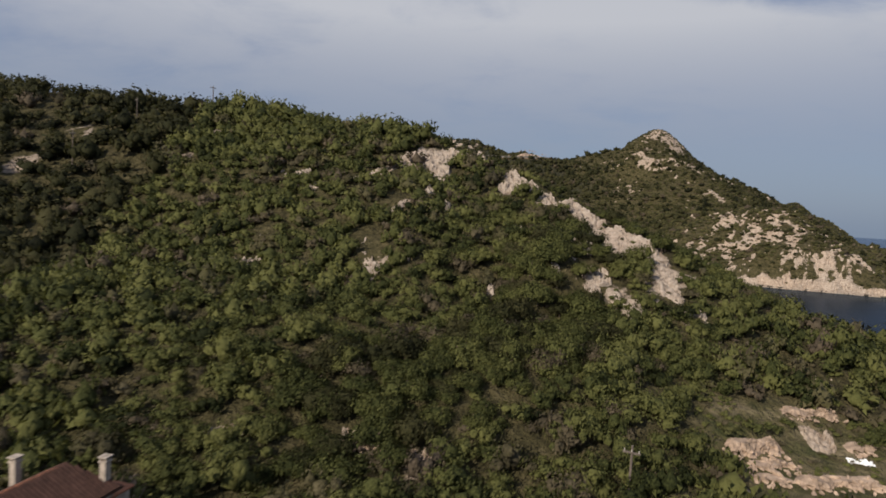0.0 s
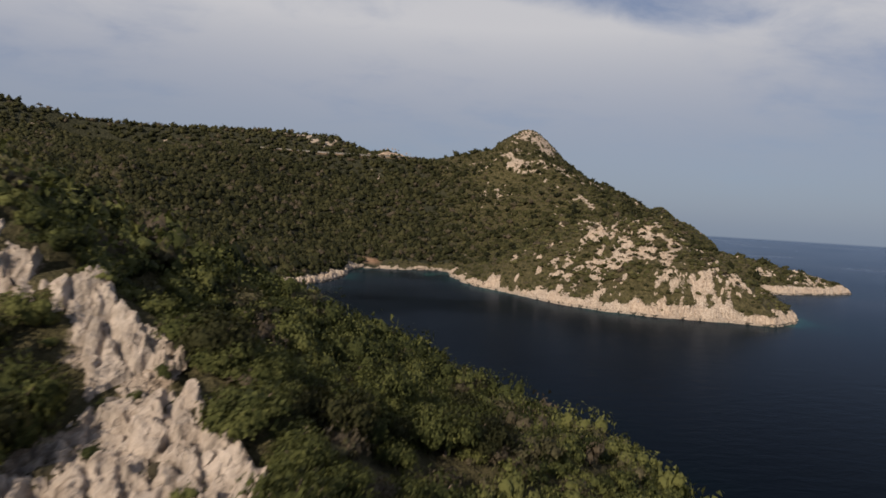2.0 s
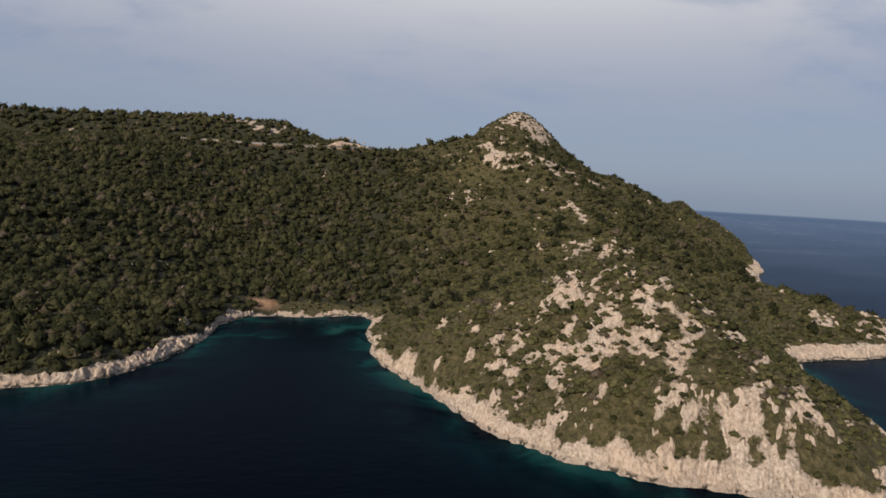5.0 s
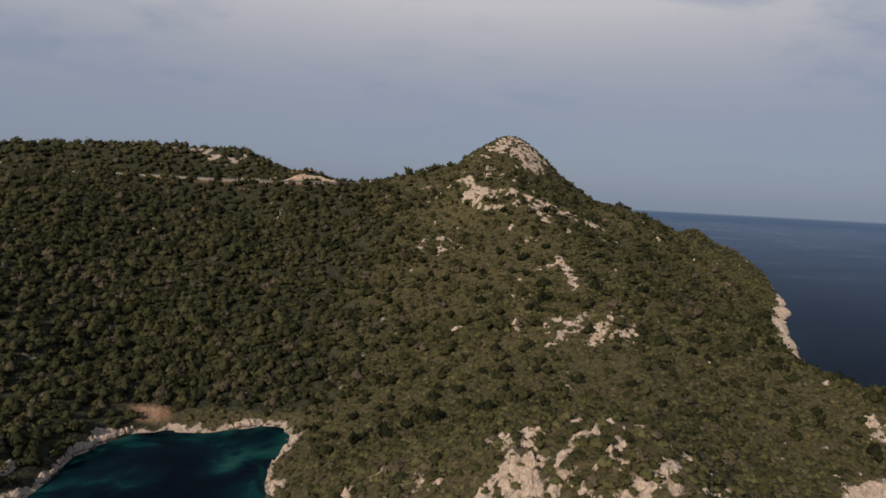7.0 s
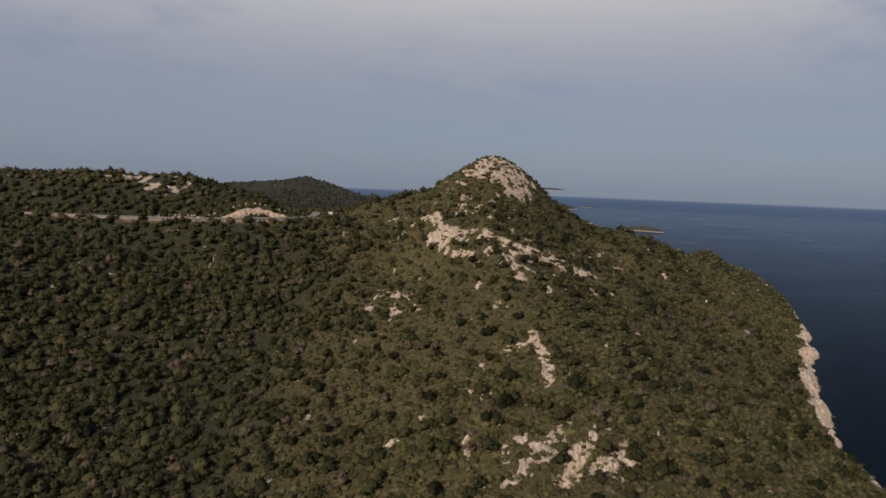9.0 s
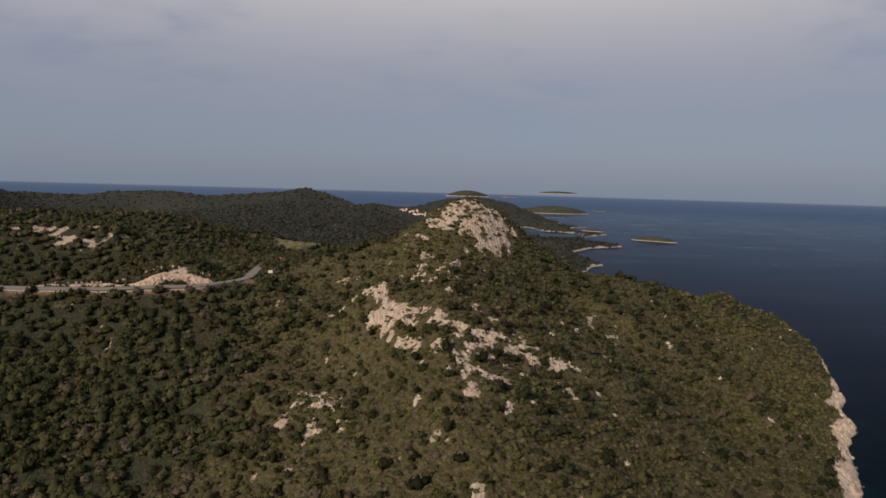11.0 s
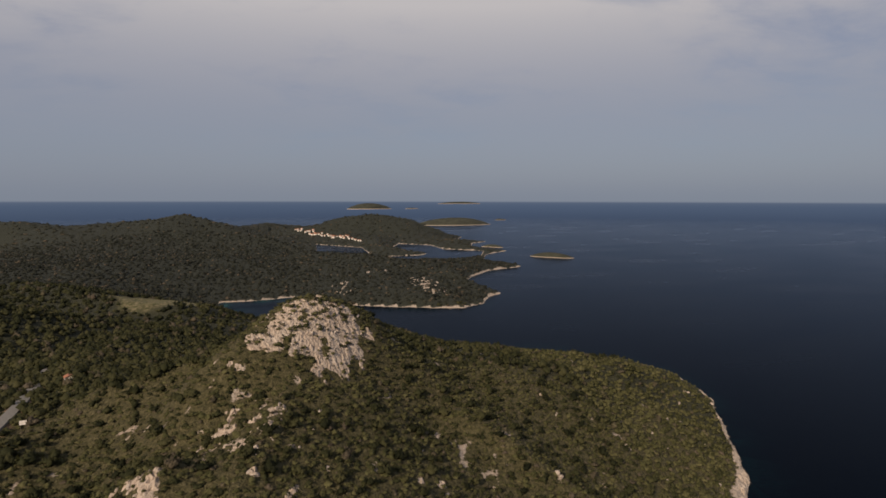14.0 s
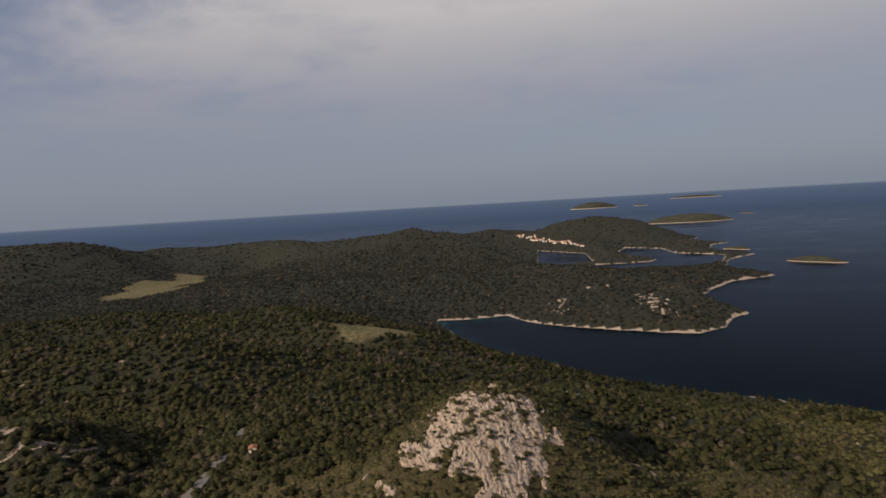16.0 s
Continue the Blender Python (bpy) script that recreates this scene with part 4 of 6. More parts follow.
def crown_shape(seed, lobes, leaves, leaf, tall=0.9, core=0.86, layered=False, full=True):
    """A crown one metre in radius: knobbly boughs, each a heart with leaf sprays standing off it. Vertices, faces, tints, normals."""
    rng = np.random.default_rng(seed)
    V, F, T, N, n = [], [], [], [], 0
    for k in range(lobes):
        if k == 0:
            c, r = np.array([0, 0, 0.5 * tall]), 0.66 if lobes > 1 else 0.95
        else:
            ang = 2.4 * k + rng.uniform(-0.4, 0.4)
            reach = rng.uniform(0.42, 0.74)
            c = np.array([reach * math.cos(ang), reach * math.sin(ang), tall * rng.uniform(0.25, 0.95 - 0.35 * reach)])
            r = rng.uniform(0.30, 0.48)
        flat = rng.uniform(0.55, 0.75) if layered else rng.uniform(0.75, 1.0)
        bv, bf = (ICO_V, ICO_F) if full else (OCT_V, OCT_F)
        if not full:
            spin = rng.uniform(0, 1.57)
            bv = np.stack([bv[:, 0] * math.cos(spin) - bv[:, 1] * math.sin(spin), bv[:, 0] * math.sin(spin) + bv[:, 1] * math.cos(spin), bv[:, 2]], 1)
        v = bv * (1 + rng.uniform(-0.25, 0.2, (len(bv), 1))) * r * core * (1.0 if full else 1.15)
        v[:, 2] *= flat
        V.append(v + c)
        F.append(bf + n)
        bough = rng.uniform(-0.1, 0.1)
        # hearts a step darker than their sprays: inner shade put into the tint
        T.append(np.full(len(bv), bough - 0.08))
        N.append(0.7 * bv + 0.5 * (v + c) + (0, 0, 0.1))
        n += len(bv)
        d = unit_dirs(rng, leaves)
        p = c + d * r * rng.uniform(0.80, 1.32, (leaves, 1)) * np.array([1, 1, flat])
        side = np.cross(d, rng.normal(size=(leaves, 3)))
        side /= np.linalg.norm(side, axis=1)[:, None] + 1e-9
        other = np.cross(d, side) + d * rng.uniform(-0.5, 0.7, (leaves, 1))
        s = leaf * rng.uniform(0.6, 1.4, (leaves, 1))
        tri = np.stack([p - side * s * 0.8, p + side * s * 0.8, p + other * s * 2.0], 1)
        V.append(tri.reshape(-1, 3))
        F.append(np.arange(leaves * 3).reshape(-1, 3) + n)
        T.append(np.repeat(bough + rng.uniform(-0.12, 0.16, leaves), 3))
        N.append(np.repeat(0.7 * d + 0.5 * p + 0.42 * rng.normal(size=(leaves, 3)) + (0, 0, 0.1), 3, 0))
        n += leaves * 3
    N = np.concatenate(N)
    return np.concatenate(V), np.concatenate(F), np.concatenate(T), N / np.linalg.norm(N, axis=1)[:, None]


def planted(name, sites, shapes, mat, label, category, seed):
    """Many plants as one mesh. Sites: x, y, z, radius, height factor, tint, dry."""
    rng = np.random.default_rng(seed)
    pick = rng.integers(0, len(shapes), len(sites))
    Vs, Fs, Ts, Ds, Ns, base = [], [], [], [], [], 0
    for k, (v, f, t, nr) in enumerate(shapes):
        s = sites[pick == k]
        if not len(s):
            continue
        a1 = rng.uniform(0, 2 * math.pi, len(s))
        c, sn = np.cos(a1)[:, None], np.sin(a1)[:, None]
        x = v[None, :, 0] * c - v[None, :, 1] * sn
        y = v[None, :, 0] * sn + v[None, :, 1] * c
        R = s[:, 3][:, None]
        P = np.stack([x * R + s[:, 0][:, None], y * R + s[:, 1][:, None], v[None, :, 2] * R * s[:, 4][:, None] + s[:, 2][:, None]], -1)
        Vs.append(P.reshape(-1, 3))
        Q = np.stack([nr[None, :, 0] * c - nr[None, :, 1] * sn, nr[None, :, 0] * sn + nr[None, :, 1] * c, np.broadcast_to(nr[None, :, 2], x.shape)], -1)
        Ns.append(Q.reshape(-1, 3))
        Fs.append((f[None] + (np.arange(len(s)) * len(v))[:, None, None] + base).reshape(-1, 3))
        Ts.append((t[None] + s[:, 5][:, None]).ravel())
        Ds.append(np.repeat(s[:, 6], len(v)))
        base += len(s) * len(v)
    ob = raw_mesh(name, np.concatenate(Vs), np.concatenate(Fs), mat, smoothed=True, normals=np.concatenate(Ns), tint=np.concatenate(Ts), dry=np.concatenate(Ds))
    return tagged(ob, label, category, kind="stuff")


def clearing(x, y):
    """True where nothing woody grows."""
    road, _ = along(x, y, ROAD_LINE)
    field = meadow(x, y)
    no = (road < np.where(y > 610, np.where(y > 688, 0.0, 1.0), np.where(x < -110, 0.0, 3.0))) | (field > 0.35) | (spots(x, y, *GARDEN) > 0.35)
    for cx, cy, r in CLEARED:
        no |= np.hypot(x - cx, y - cy) < r
    for line, _ in CREST_LINES + CREST_FACE + FIRST_FLECKS:
        q, w = along(x, y, line)
        no |= q < w + 0.35
    for line, _ in LEDGE_LINES + SLOPE_LINES + CAPE_RIBS:
        q, w = along(x, y, line)
        no |= q < 0.7 * w
    return no


CLEARED = [(-19.5, 26, 6.5), (110.5, 646, 4), (115.7, 586, 2), (70, 562, 7), (50, 374, 4), (22.5, 36.5, 2.6), (27.5, 36.5, 3.4), (31, 37.5, 3)]


def sites_in(box, step, radius, seed, cover=1.0, keep_bare=0.5, dry=0.08, tall=(0.85, 1.25), ring=None, sink=0.15):
    """Plants at about step metres from one another in a box of the plan."""
    rng = np.random.default_rng(seed)
    reach = 0.25 * ((box[1] - box[0]) + (box[3] - box[2]))
    xs, ys = np.arange(box[0] - reach, box[1] + reach, step), np.arange(box[2] - reach, box[3] + reach, step)
    X, Y = np.meshgrid(xs, ys)
    X[1::2] += step / 2
    x = X.ravel() + rng.uniform(-0.55, 0.55, X.size) * step
    y = Y.ravel() + rng.uniform(-0.55, 0.55, X.size) * step
    # the grid is turned about the box's middle, so that no rows line up with the slope
    cx, cy, turn = (box[0] + box[1]) / 2, (box[2] + box[3]) / 2, 0.46
    x, y = cx + (x - cx) * math.cos(turn) - (y - cy) * math.sin(turn), cy + (x - cx) * math.sin(turn) + (y - cy) * math.cos(turn)
    ok = (rng.uniform(size=x.size) < cover) & (x > box[0]) & (x < box[1]) & (y > box[2]) & (y < box[3])
    if ring is not None:
        ok &= ring(x, y)
    x, y = x[ok], y[ok]
    d = coast(x, y)
    bare = bareness(x, y, d)
    ok = (d > 1.2 + 1.6 * rng.uniform(size=x.size)) & (bare < keep_bare + 0.25 * rng.uniform(-1, 1, x.size) ** 3) & ~clearing(x, y)
    x, y, d, bare = x[ok], y[ok], d[ok], bare[ok]
    size = 0.55 * fbm(x, y, 45, 33, 2) + 0.6 * rng.uniform(size=x.size) ** 2.0
    R = radius[0] + (radius[1] - radius[0]) * np.clip(size * 1.3 - 0.15, 0, 1.25)
    R *= np.where(bare > 0.3, 0.8, 1.0) * np.where(d < 9, 0.75, 1.0)
    z = height_at(x, y) - sink * R
    tint = np.clip(rng.normal(0.5, 0.25, x.size), -0.1, 1.1)
    dried = (rng.uniform(size=x.size) < dry) * rng.uniform(0.4, 1, x.size)
    return np.stack([x, y, z, R, rng.uniform(*tall, x.size), tint, dried], 1)


NEAR_BOX = (-46, 62, 18, 128)
TERRACES = [[(28.8, 47.2), (31, 47.5), (33.8, 47.9)], [(21.4, 41.5), (24, 41.8), (26.3, 42.3)], [(22.1, 40.2), (24, 40.4), (26.7, 41)], [(22.2, 39), (25.1, 39)], [(19.6, 37.4), (21.4, 37.6)], [(25.1, 38.3), (27.2, 38.5), (29.8, 38.9), (31.5, 38.9)], [(31.8, 43.7), (34.4, 44.1)]]


def beyond_near(x, y):
    return ~((x > NEAR_BOX[0]) & (x < NEAR_BOX[1]) & (y > NEAR_BOX[2]) & (y < NEAR_BOX[3]))


NEARBY = [crown_shape(90 + k, 6, 52, 0.052, 0.95, 0.60, layered=k % 2 == 0) for k in range(8)]
FULL = [crown_shape(100 + k, 4, 9, 0.125, 0.95, 0.92, layered=k % 2 == 0, full=False) for k in range(8)]
MEDIUM = [crown_shape(120 + k, 3, 8, 0.15, 0.95, 0.92, layered=k % 2 == 0, full=False) for k in range(8)]
LOW = [crown_shape(130 + k, 3, 20, 0.08, 0.9, 0.66) for k in range(6)]
UPPER = [crown_shape(110 + k, 4, 17, 0.10, 0.95, 0.70, layered=k % 2 == 0, full=False) for k in range(8)]
SMALL = [crown_shape(140 + k, 3, 6, 0.18, 0.95, 0.94, full=False) for k in range(6)]
TINY = [crown_shape(160 + k, 2, 5, 0.2, 0.9, 0.98, full=False) for k in range(6)]
SPECK = [crown_shape(180 + k, 1, 4, 0.3, 1.0, 0.95, full=False) for k in range(6)]


def pine_side(x, y):
    """True on the western side of the ragged line where pine wood gives way to scrub."""
    r = np.random.default_rng(77)
    edge = x + 80 * (fbm(x, y, 55, 91, 3) - 0.5) + r.normal(0, 24, np.shape(x))
    return np.where(y < 376, x < 60, edge < 108)


CAPE = lambda x, y: ~pine_side(x, y)
cape_scrub = sites_in((60, 345, 222, 470), 2.45, (0.9, 2.3), 1, keep_bare=0.60, sink=0.32, tall=(0.65, 1.0), ring=CAPE)
planted("cape_scrub", cape_scrub, MEDIUM, SCRUB, "rounded olive-green evergreen bushes on the rocky headland", "scrub", 11)
slope_scrub = sites_in((40, 360, 470, 640), 2.35, (1.05, 2.2), 2, keep_bare=0.55, sink=0.36, tall=(0.65, 0.95), ring=CAPE)
planted("slope_scrub", slope_scrub, MEDIUM, SCRUB, "dense olive scrub covering the steep hill below the summit", "scrub", 12)
cove_pines = sites_in((-150, 190, 285, 600), 3.5, (2.0, 3.8), 3, sink=0.25, keep_bare=0.6, tall=(0.9, 1.4), ring=pine_side)
planted("cove_pines", cove_pines, MEDIUM, PINE, "thick dark green pine wood filling the slope above the cove", "pine wood", 13)
lone_pines = sites_in((95, 360, 330, 660), 8.5, (1.5, 2.9), 37, keep_bare=0.45, dry=0.05, tall=(1.1, 1.6), ring=lambda x, y: CAPE(x, y) & (np.hypot(x - 213, y - 592) > 34))
planted("lone_pines", lone_pines, FULL, PINE, "single dark green pines standing above the scrub", "pine trees", 37)
saddle = np.linspace(0, 1, 17)
wobble = np.random.default_rng(61)
sx, sy = 112 + 62 * saddle + wobble.uniform(-2, 2, 17), 607 - 6 * saddle + wobble.uniform(-5, 4, 17)
saddle_pines = np.stack([sx, sy, height_at(sx, sy) - 0.3, wobble.uniform(1.9, 3.4, 17), wobble.uniform(1.0, 1.5, 17), wobble.uniform(0.2, 0.6, 17), np.zeros(17)], 1)
planted("saddle_pines", saddle_pines, FULL, PINE, "dark spreading pines along the saddle's crest", "pine trees", 38)
A_SLOPE = lambda x, y: beyond_near(x, y) & (y < 285) & (x < 95)
bay_wood = sites_in((-100, 75, 40, 285), 3.3, (1.3, 3.3), 4, keep_bare=0.55, tall=(1.0, 1.6), ring=A_SLOPE)
# the darker pine colour here stands in for shade on the north slope
planted("shore_wood", bay_wood, UPPER, PINE, "dark green pines and scrub above the near shore", "pine wood", 14)
INLAND = lambda x, y: (x < -100) | (y < 40) & beyond_near(x, y)
inland_wood = sites_in((-420, 75, -70, 285), 8.5, (3.4, 5.8), 36, ring=INLAND)
planted("inland_wood", inland_wood, TINY, PINE, "dark evergreen wood on the inland slopes", "pine wood", 36)
east_wood = sites_in((360, 545, 430, 900), 3.0, (1.4, 2.5), 5, keep_bare=0.6, sink=0.36)
planted("east_wood", east_wood, SMALL, SCRUB, "even green scrub on the seaward slope of the hill", "scrub", 15)
WEST = lambda x, y: (x < -150) | ((y >= 600) & pine_side(x, y))
west_wood = sites_in((-420, 170, 285, 720), 4.1, (2.5, 4.2), 6, keep_bare=0.6, ring=WEST)
planted("ridge_wood", west_wood, TINY, PINE, "dark evergreen wood along the western ridge", "pine wood", 16)
LEE = lambda x, y: ((x > 95) & (y >= 640)) | (y >= 720)
lee_wood = sites_in((-300, 360, 640, 860), 5.0, (2.3, 4.0), 7, ring=LEE)
planted("valley_wood", lee_wood, TINY, PINE, "dark pine wood filling the valley behind the summit", "pine wood", 17)
north_wood = sites_in((-420, 545, 860, 1180), 7.2, (2.7, 4.7), 27)
planted("north_wood", north_wood, TINY, PINE, "dark pine wood running down to the northern bay", "pine wood", 27)
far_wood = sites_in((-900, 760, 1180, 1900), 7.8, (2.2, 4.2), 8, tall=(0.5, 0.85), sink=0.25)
planted("far_wood", far_wood, SPECK, HAZED_LEAF, "distant dark green woods on the low hills", "wood", 18)
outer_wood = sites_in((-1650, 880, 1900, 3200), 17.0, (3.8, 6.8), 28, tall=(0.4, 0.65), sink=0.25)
planted("outer_wood", outer_wood, SPECK, HAZED_LEAF, "distant dark green woods on the northern hills", "wood", 28)
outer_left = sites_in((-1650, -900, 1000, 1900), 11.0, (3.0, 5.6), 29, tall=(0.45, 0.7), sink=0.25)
planted("outer_west_wood", outer_left, SPECK, HAZED_LEAF, "distant dark green woods on the inland hills", "wood", 29)
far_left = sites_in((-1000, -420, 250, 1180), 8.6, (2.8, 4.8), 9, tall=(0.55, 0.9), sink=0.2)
planted("west_wood", far_left, SPECK, HAZED_LEAF, "distant dark green woods on the western ridge", "wood", 19)


def ledge_shrubs(box, step, radius, seed, share=0.75, cracks=False):
    """Small bushes rooted in the cracks of bare rock."""
    r = np.random.default_rng(seed)
    X, Y = np.meshgrid(np.arange(box[0], box[1], step), np.arange(box[2], box[3], step))
    x = X.ravel() + r.uniform(-0.6, 0.6, X.size) * step
    y = Y.ravel() + r.uniform(-0.6, 0.6, X.size) * step
    d = coast(x, y)
    ok = (bareness(x, y, d) > 0.32) & (d > 6 + 4 * r.uniform(size=x.size)) & (cracks | ~clearing(x, y)) & (r.uniform(size=x.size) < share)
    x, y = x[ok], y[ok]
    R = radius[0] + (radius[1] - radius[0]) * r.uniform(size=len(x)) ** 1.5
    return np.stack([x, y, height_at(x, y) + np.where(y > 560, 0.55, 0.25), R, r.uniform(0.7, 1.0, len(x)), np.clip(r.normal(0.45, 0.25, len(x)), 0, 1), (r.uniform(size=len(x)) < 0.15) * 0.7], 1)


planted("headland_bushes", ledge_shrubs((85, 262, 218, 335), 2.2, (0.6, 2.0), 51, 0.8, True), MEDIUM, SCRUB, "single olive-green bushes scattered over bare headland rock", "bushes", 51)
planted("ledge_bushes", ledge_shrubs((140, 262, 366, 625), 2.0, (0.4, 1.4), 52, 0.65, True), MEDIUM, SCRUB, "small dark bushes rooted in the summit crags", "bushes", 52)


planted("crest_bushes", ledge_shrubs((-14, 32, 58, 96), 1.7, (0.35, 1.0), 53, 0.4, True), LOW, LEAF, "small green bushes rooted in cracks of the crest", "bushes", 53)


# ------------------------------------------------------------------ trees of the first hill, one by one
def mesh_from(name, v, f, mat, smoothed=False, **attributes):
    ob = raw_mesh(name, v, f, mat, smoothed=smoothed, **attributes)
    me = ob.data
    bpy.data.objects.remove(ob)
    return me


def trunk_shape(seed, limbs=4):
    """A tapered leaning trunk that forks into limbs, for a crown one metre in radius."""
    rng = np.random.default_rng(seed)
    V, F, n = [], [], 0

    def limb(p, q, r0, r1):
        nonlocal n
        ax = (q - p) / np.linalg.norm(q - p)
        s1 = np.cross(ax, (0.3, 0.9, 0.1))
        s1 /= np.linalg.norm(s1)
        s2 = np.cross(ax, s1)
        ring = [(math.cos(k * math.pi / 3), math.sin(k * math.pi / 3)) for k in range(6)]
        V.extend([p + r0 * (c * s1 + s * s2) for c, s in ring] + [q + r1 * (c * s1 + s * s2) for c, s in ring])
        for k in range(6):
            j = (k + 1) % 6
            F.extend([(n + k, n + j, n + 6 + j), (n + k, n + 6 + j, n + 6 + k)])
        n += 12
    fork = np.array([rng.uniform(-0.08, 0.08), rng.uniform(-0.08, 0.08), 0.32])
    limb(np.array([0, 0, -0.15]), fork, 0.075, 0.055)
    for k in range(limbs):
        a1 = 2 * math.pi * k / limbs + rng.uniform(-0.4, 0.4)
        limb(fork, np.array([0.45 * math.cos(a1), 0.45 * math.sin(a1), rng.uniform(0.55, 0.75)]), 0.045, 0.018)
    return np.array(V), np.array(F)


def tree_kind(name, seed, label, lobes, leaves, leaf, tall, mat, dry=0.0, layered=True):
    """A tree of one metre's crown radius at the origin: trunk and crown under an empty."""
    top = tagged(new(name), label, "tree" if "pine" in name or "oak" in name else "shrub", "plants on the first hill")
    v, f, t, nr = crown_shape(seed, lobes, leaves, leaf, tall, 0.66, layered)
    part("crown", mesh_from("crown", v, f, mat, True, normals=nr, tint=t + 0.5, dry=np.full(len(v), dry)), None, top)
    part("trunk", mesh_from("trunk", *trunk_shape(seed + 5), BARK), None, top)
    return top


KINDS = [
    (tree_kind("pine_tree", 301, "dark green pine with layered boughs on the hillside", 9, 170, 0.046, 1.15, PINE), 0.22),
    (tree_kind("pine_tree", 302, "broad dark green pine among the scrub", 10, 150, 0.046, 1.0, LEAF), 0.2),
    (tree_kind("oak_tree", 303, "rounded evergreen oak with dense olive leaves", 9, 170, 0.045, 0.95, LEAF, layered=False), 0.22),
    (tree_kind("evergreen_shrub", 304, "low spreading olive-green shrub between rocks", 7, 170, 0.047, 0.7, LEAF, layered=False), 0.2),
    (tree_kind("evergreen_shrub", 305, "dense rounded green shrub on the slope", 8, 160, 0.047, 0.8, LEAF, layered=False), 0.1),
    (tree_kind("dry_shrub", 306, "grey-brown shrub with thin dry twigs", 8, 110, 0.055, 0.75, LEAF, dry=0.85, layered=False), 0.06),
]
near_sites = sites_in(NEAR_BOX, 1.75, (0.85, 2.0), 21, keep_bare=0.5, dry=0.15, tall=(0.95, 1.65))
near_sites[:, 3] *= 1 + 0.45 * smooth(90, 102, near_sites[:, 1])
rng = np.random.default_rng(5)
order = np.argsort(along(near_sites[:, 0], near_sites[:, 1], [(-6, 42), (8, 52), (14, 66), (28, 80), (36, 100)])[0])
near_sites = near_sites[order]
singles, rest = near_sites[:300], near_sites[300:]
under = sites_in((-30, 46, 34, 100), 2.5, (0.5, 1.1), 23, keep_bare=0.55, dry=0.18, tall=(0.6, 1.1))
planted("undergrowth", under, LOW, LEAF, "low green and brown undergrowth between the trees", "undergrowth", 23)
planted("hill_scrub", rest[:700], NEARBY, LEAF, "mixed green scrub on the slope of the first hill", "scrub", 22)
planted("upper_scrub", rest[700:], UPPER, LEAF, "dark green scrub on the upper slope of the first hill", "scrub", 24)
crest = np.linspace(0, 1, 16)
cx, cy = -16 + 24 * crest + rng.uniform(-0.6, 0.6, 16), 104 - 6.5 * crest + rng.uniform(-0.8, 0.8, 16)
singles = np.concatenate([singles[:284], np.stack([cx, cy, height_at(cx, cy) - 0.2, rng.uniform(0.9, 1.5, 16), rng.uniform(1.0, 1.4, 16), np.full(16, 0.5), np.zeros(16)], 1)])
spread = np.random.default_rng(26)
gx, gy = spread.uniform(20, 36.5, 420), spread.uniform(37, 49, 420)
gap = np.min([along(gx, gy, line)[0] for line in TERRACES], axis=0)
ok = (spots(gx, gy, *GARDEN) > 0.2) & (gap > 0.7) & (fbm(gx, gy, 3.0, 27, 2) > 0.46)
gx, gy = gx[ok], gy[ok]
low = np.stack([gx, gy, height_at(gx, gy) - 0.06, spread.uniform(0.18, 0.55, len(gx)), spread.uniform(0.5, 1.0, len(gx)), spread.uniform(0.4, 1.1, len(gx)), (spread.uniform(size=len(gx)) < 0.25) * 0.8], 1)
planted("terrace_herbs", low, LOW, LEAF, "low green and dry herbs on the terraces", "herbs", 26)
bushes = np.array([(20.3, 38.6, 1.0, 1.2, 0.4, 0.9), (19.4, 39.3, 0.9, 1.1, 0.4, 0.8), (25.1, 44.4, 1.1, 0.9, 0.5, 0), (26.6, 44.9, 0.9, 0.9, 0.6, 0), (28.4, 46, 0.8, 0.9, 0.5, 0), (33.6, 44.5, 1.0, 0.8, 0.4, 0), (34.8, 45.2, 1.1, 0.8, 0.4, 0), (22.6, 43.6, 1.0, 0.9, 0.6, 0.2)])
bushes = np.insert(bushes, 2, height_at(bushes[:, 0], bushes[:, 1]) + 0.1, axis=1)
planted("terrace_bushes", bushes, NEARBY, LEAF, "green and grey-brown bushes growing over the terraces", "bushes", 54)
tufts = sites_in((-20.5, -15.5, 33.2, 37.5), 0.8, (0.3, 0.6), 25, dry=0.0, tall=(0.8, 1.3))
tufts[:, 5] += 0.45
planted("garden_plants", tufts, LOW, LEAF, "bright green garden plants beside the stone house", "plants", 25)
weights = np.array([w for _, w in KINDS])
for s in singles:
    kind = KINDS[rng.choice(len(KINDS), p=weights / weights.sum())][0]
    m = pose(s[0], s[1], s[2], rng.uniform(-5, 5), rng.uniform(-5, 5), rng.uniform(0, 360)) @ Matrix.Diagonal((s[3], s[3], s[3] * s[4], 1))
    made = copy_thing(kind, Matrix.Identity(4))
    made.matrix_basis = m
for kind, _ in KINDS:
    for o in list(kind.children_recursive) + [kind]:
        bpy.data.objects.remove(o)


# ------------------------------------------------------------------ rocks
def boulder_shape(seed, base, stretch=(1.0, 0.75, 0.7), cuts=9):
    """A weathered block: a ball cut by planes and roughened."""
    rng = np.random.default_rng(seed)
    v, f = base
    v = v.copy()
    for _ in range(cuts):
        nrm = rng.normal(size=3)
        nrm /= np.linalg.norm(nrm)
        over = np.maximum(0, v @ nrm - rng.uniform(0.45, 0.8))
        v -= over[:, None] * nrm
    v *= 1 + 0.10 * (fbm(v[:, 0] * 3 + 7 * v[:, 2], v[:, 1] * 3 + seed, 1.0, seed, 3) - 0.5)[:, None] * 2
    return v * np.array(stretch), f


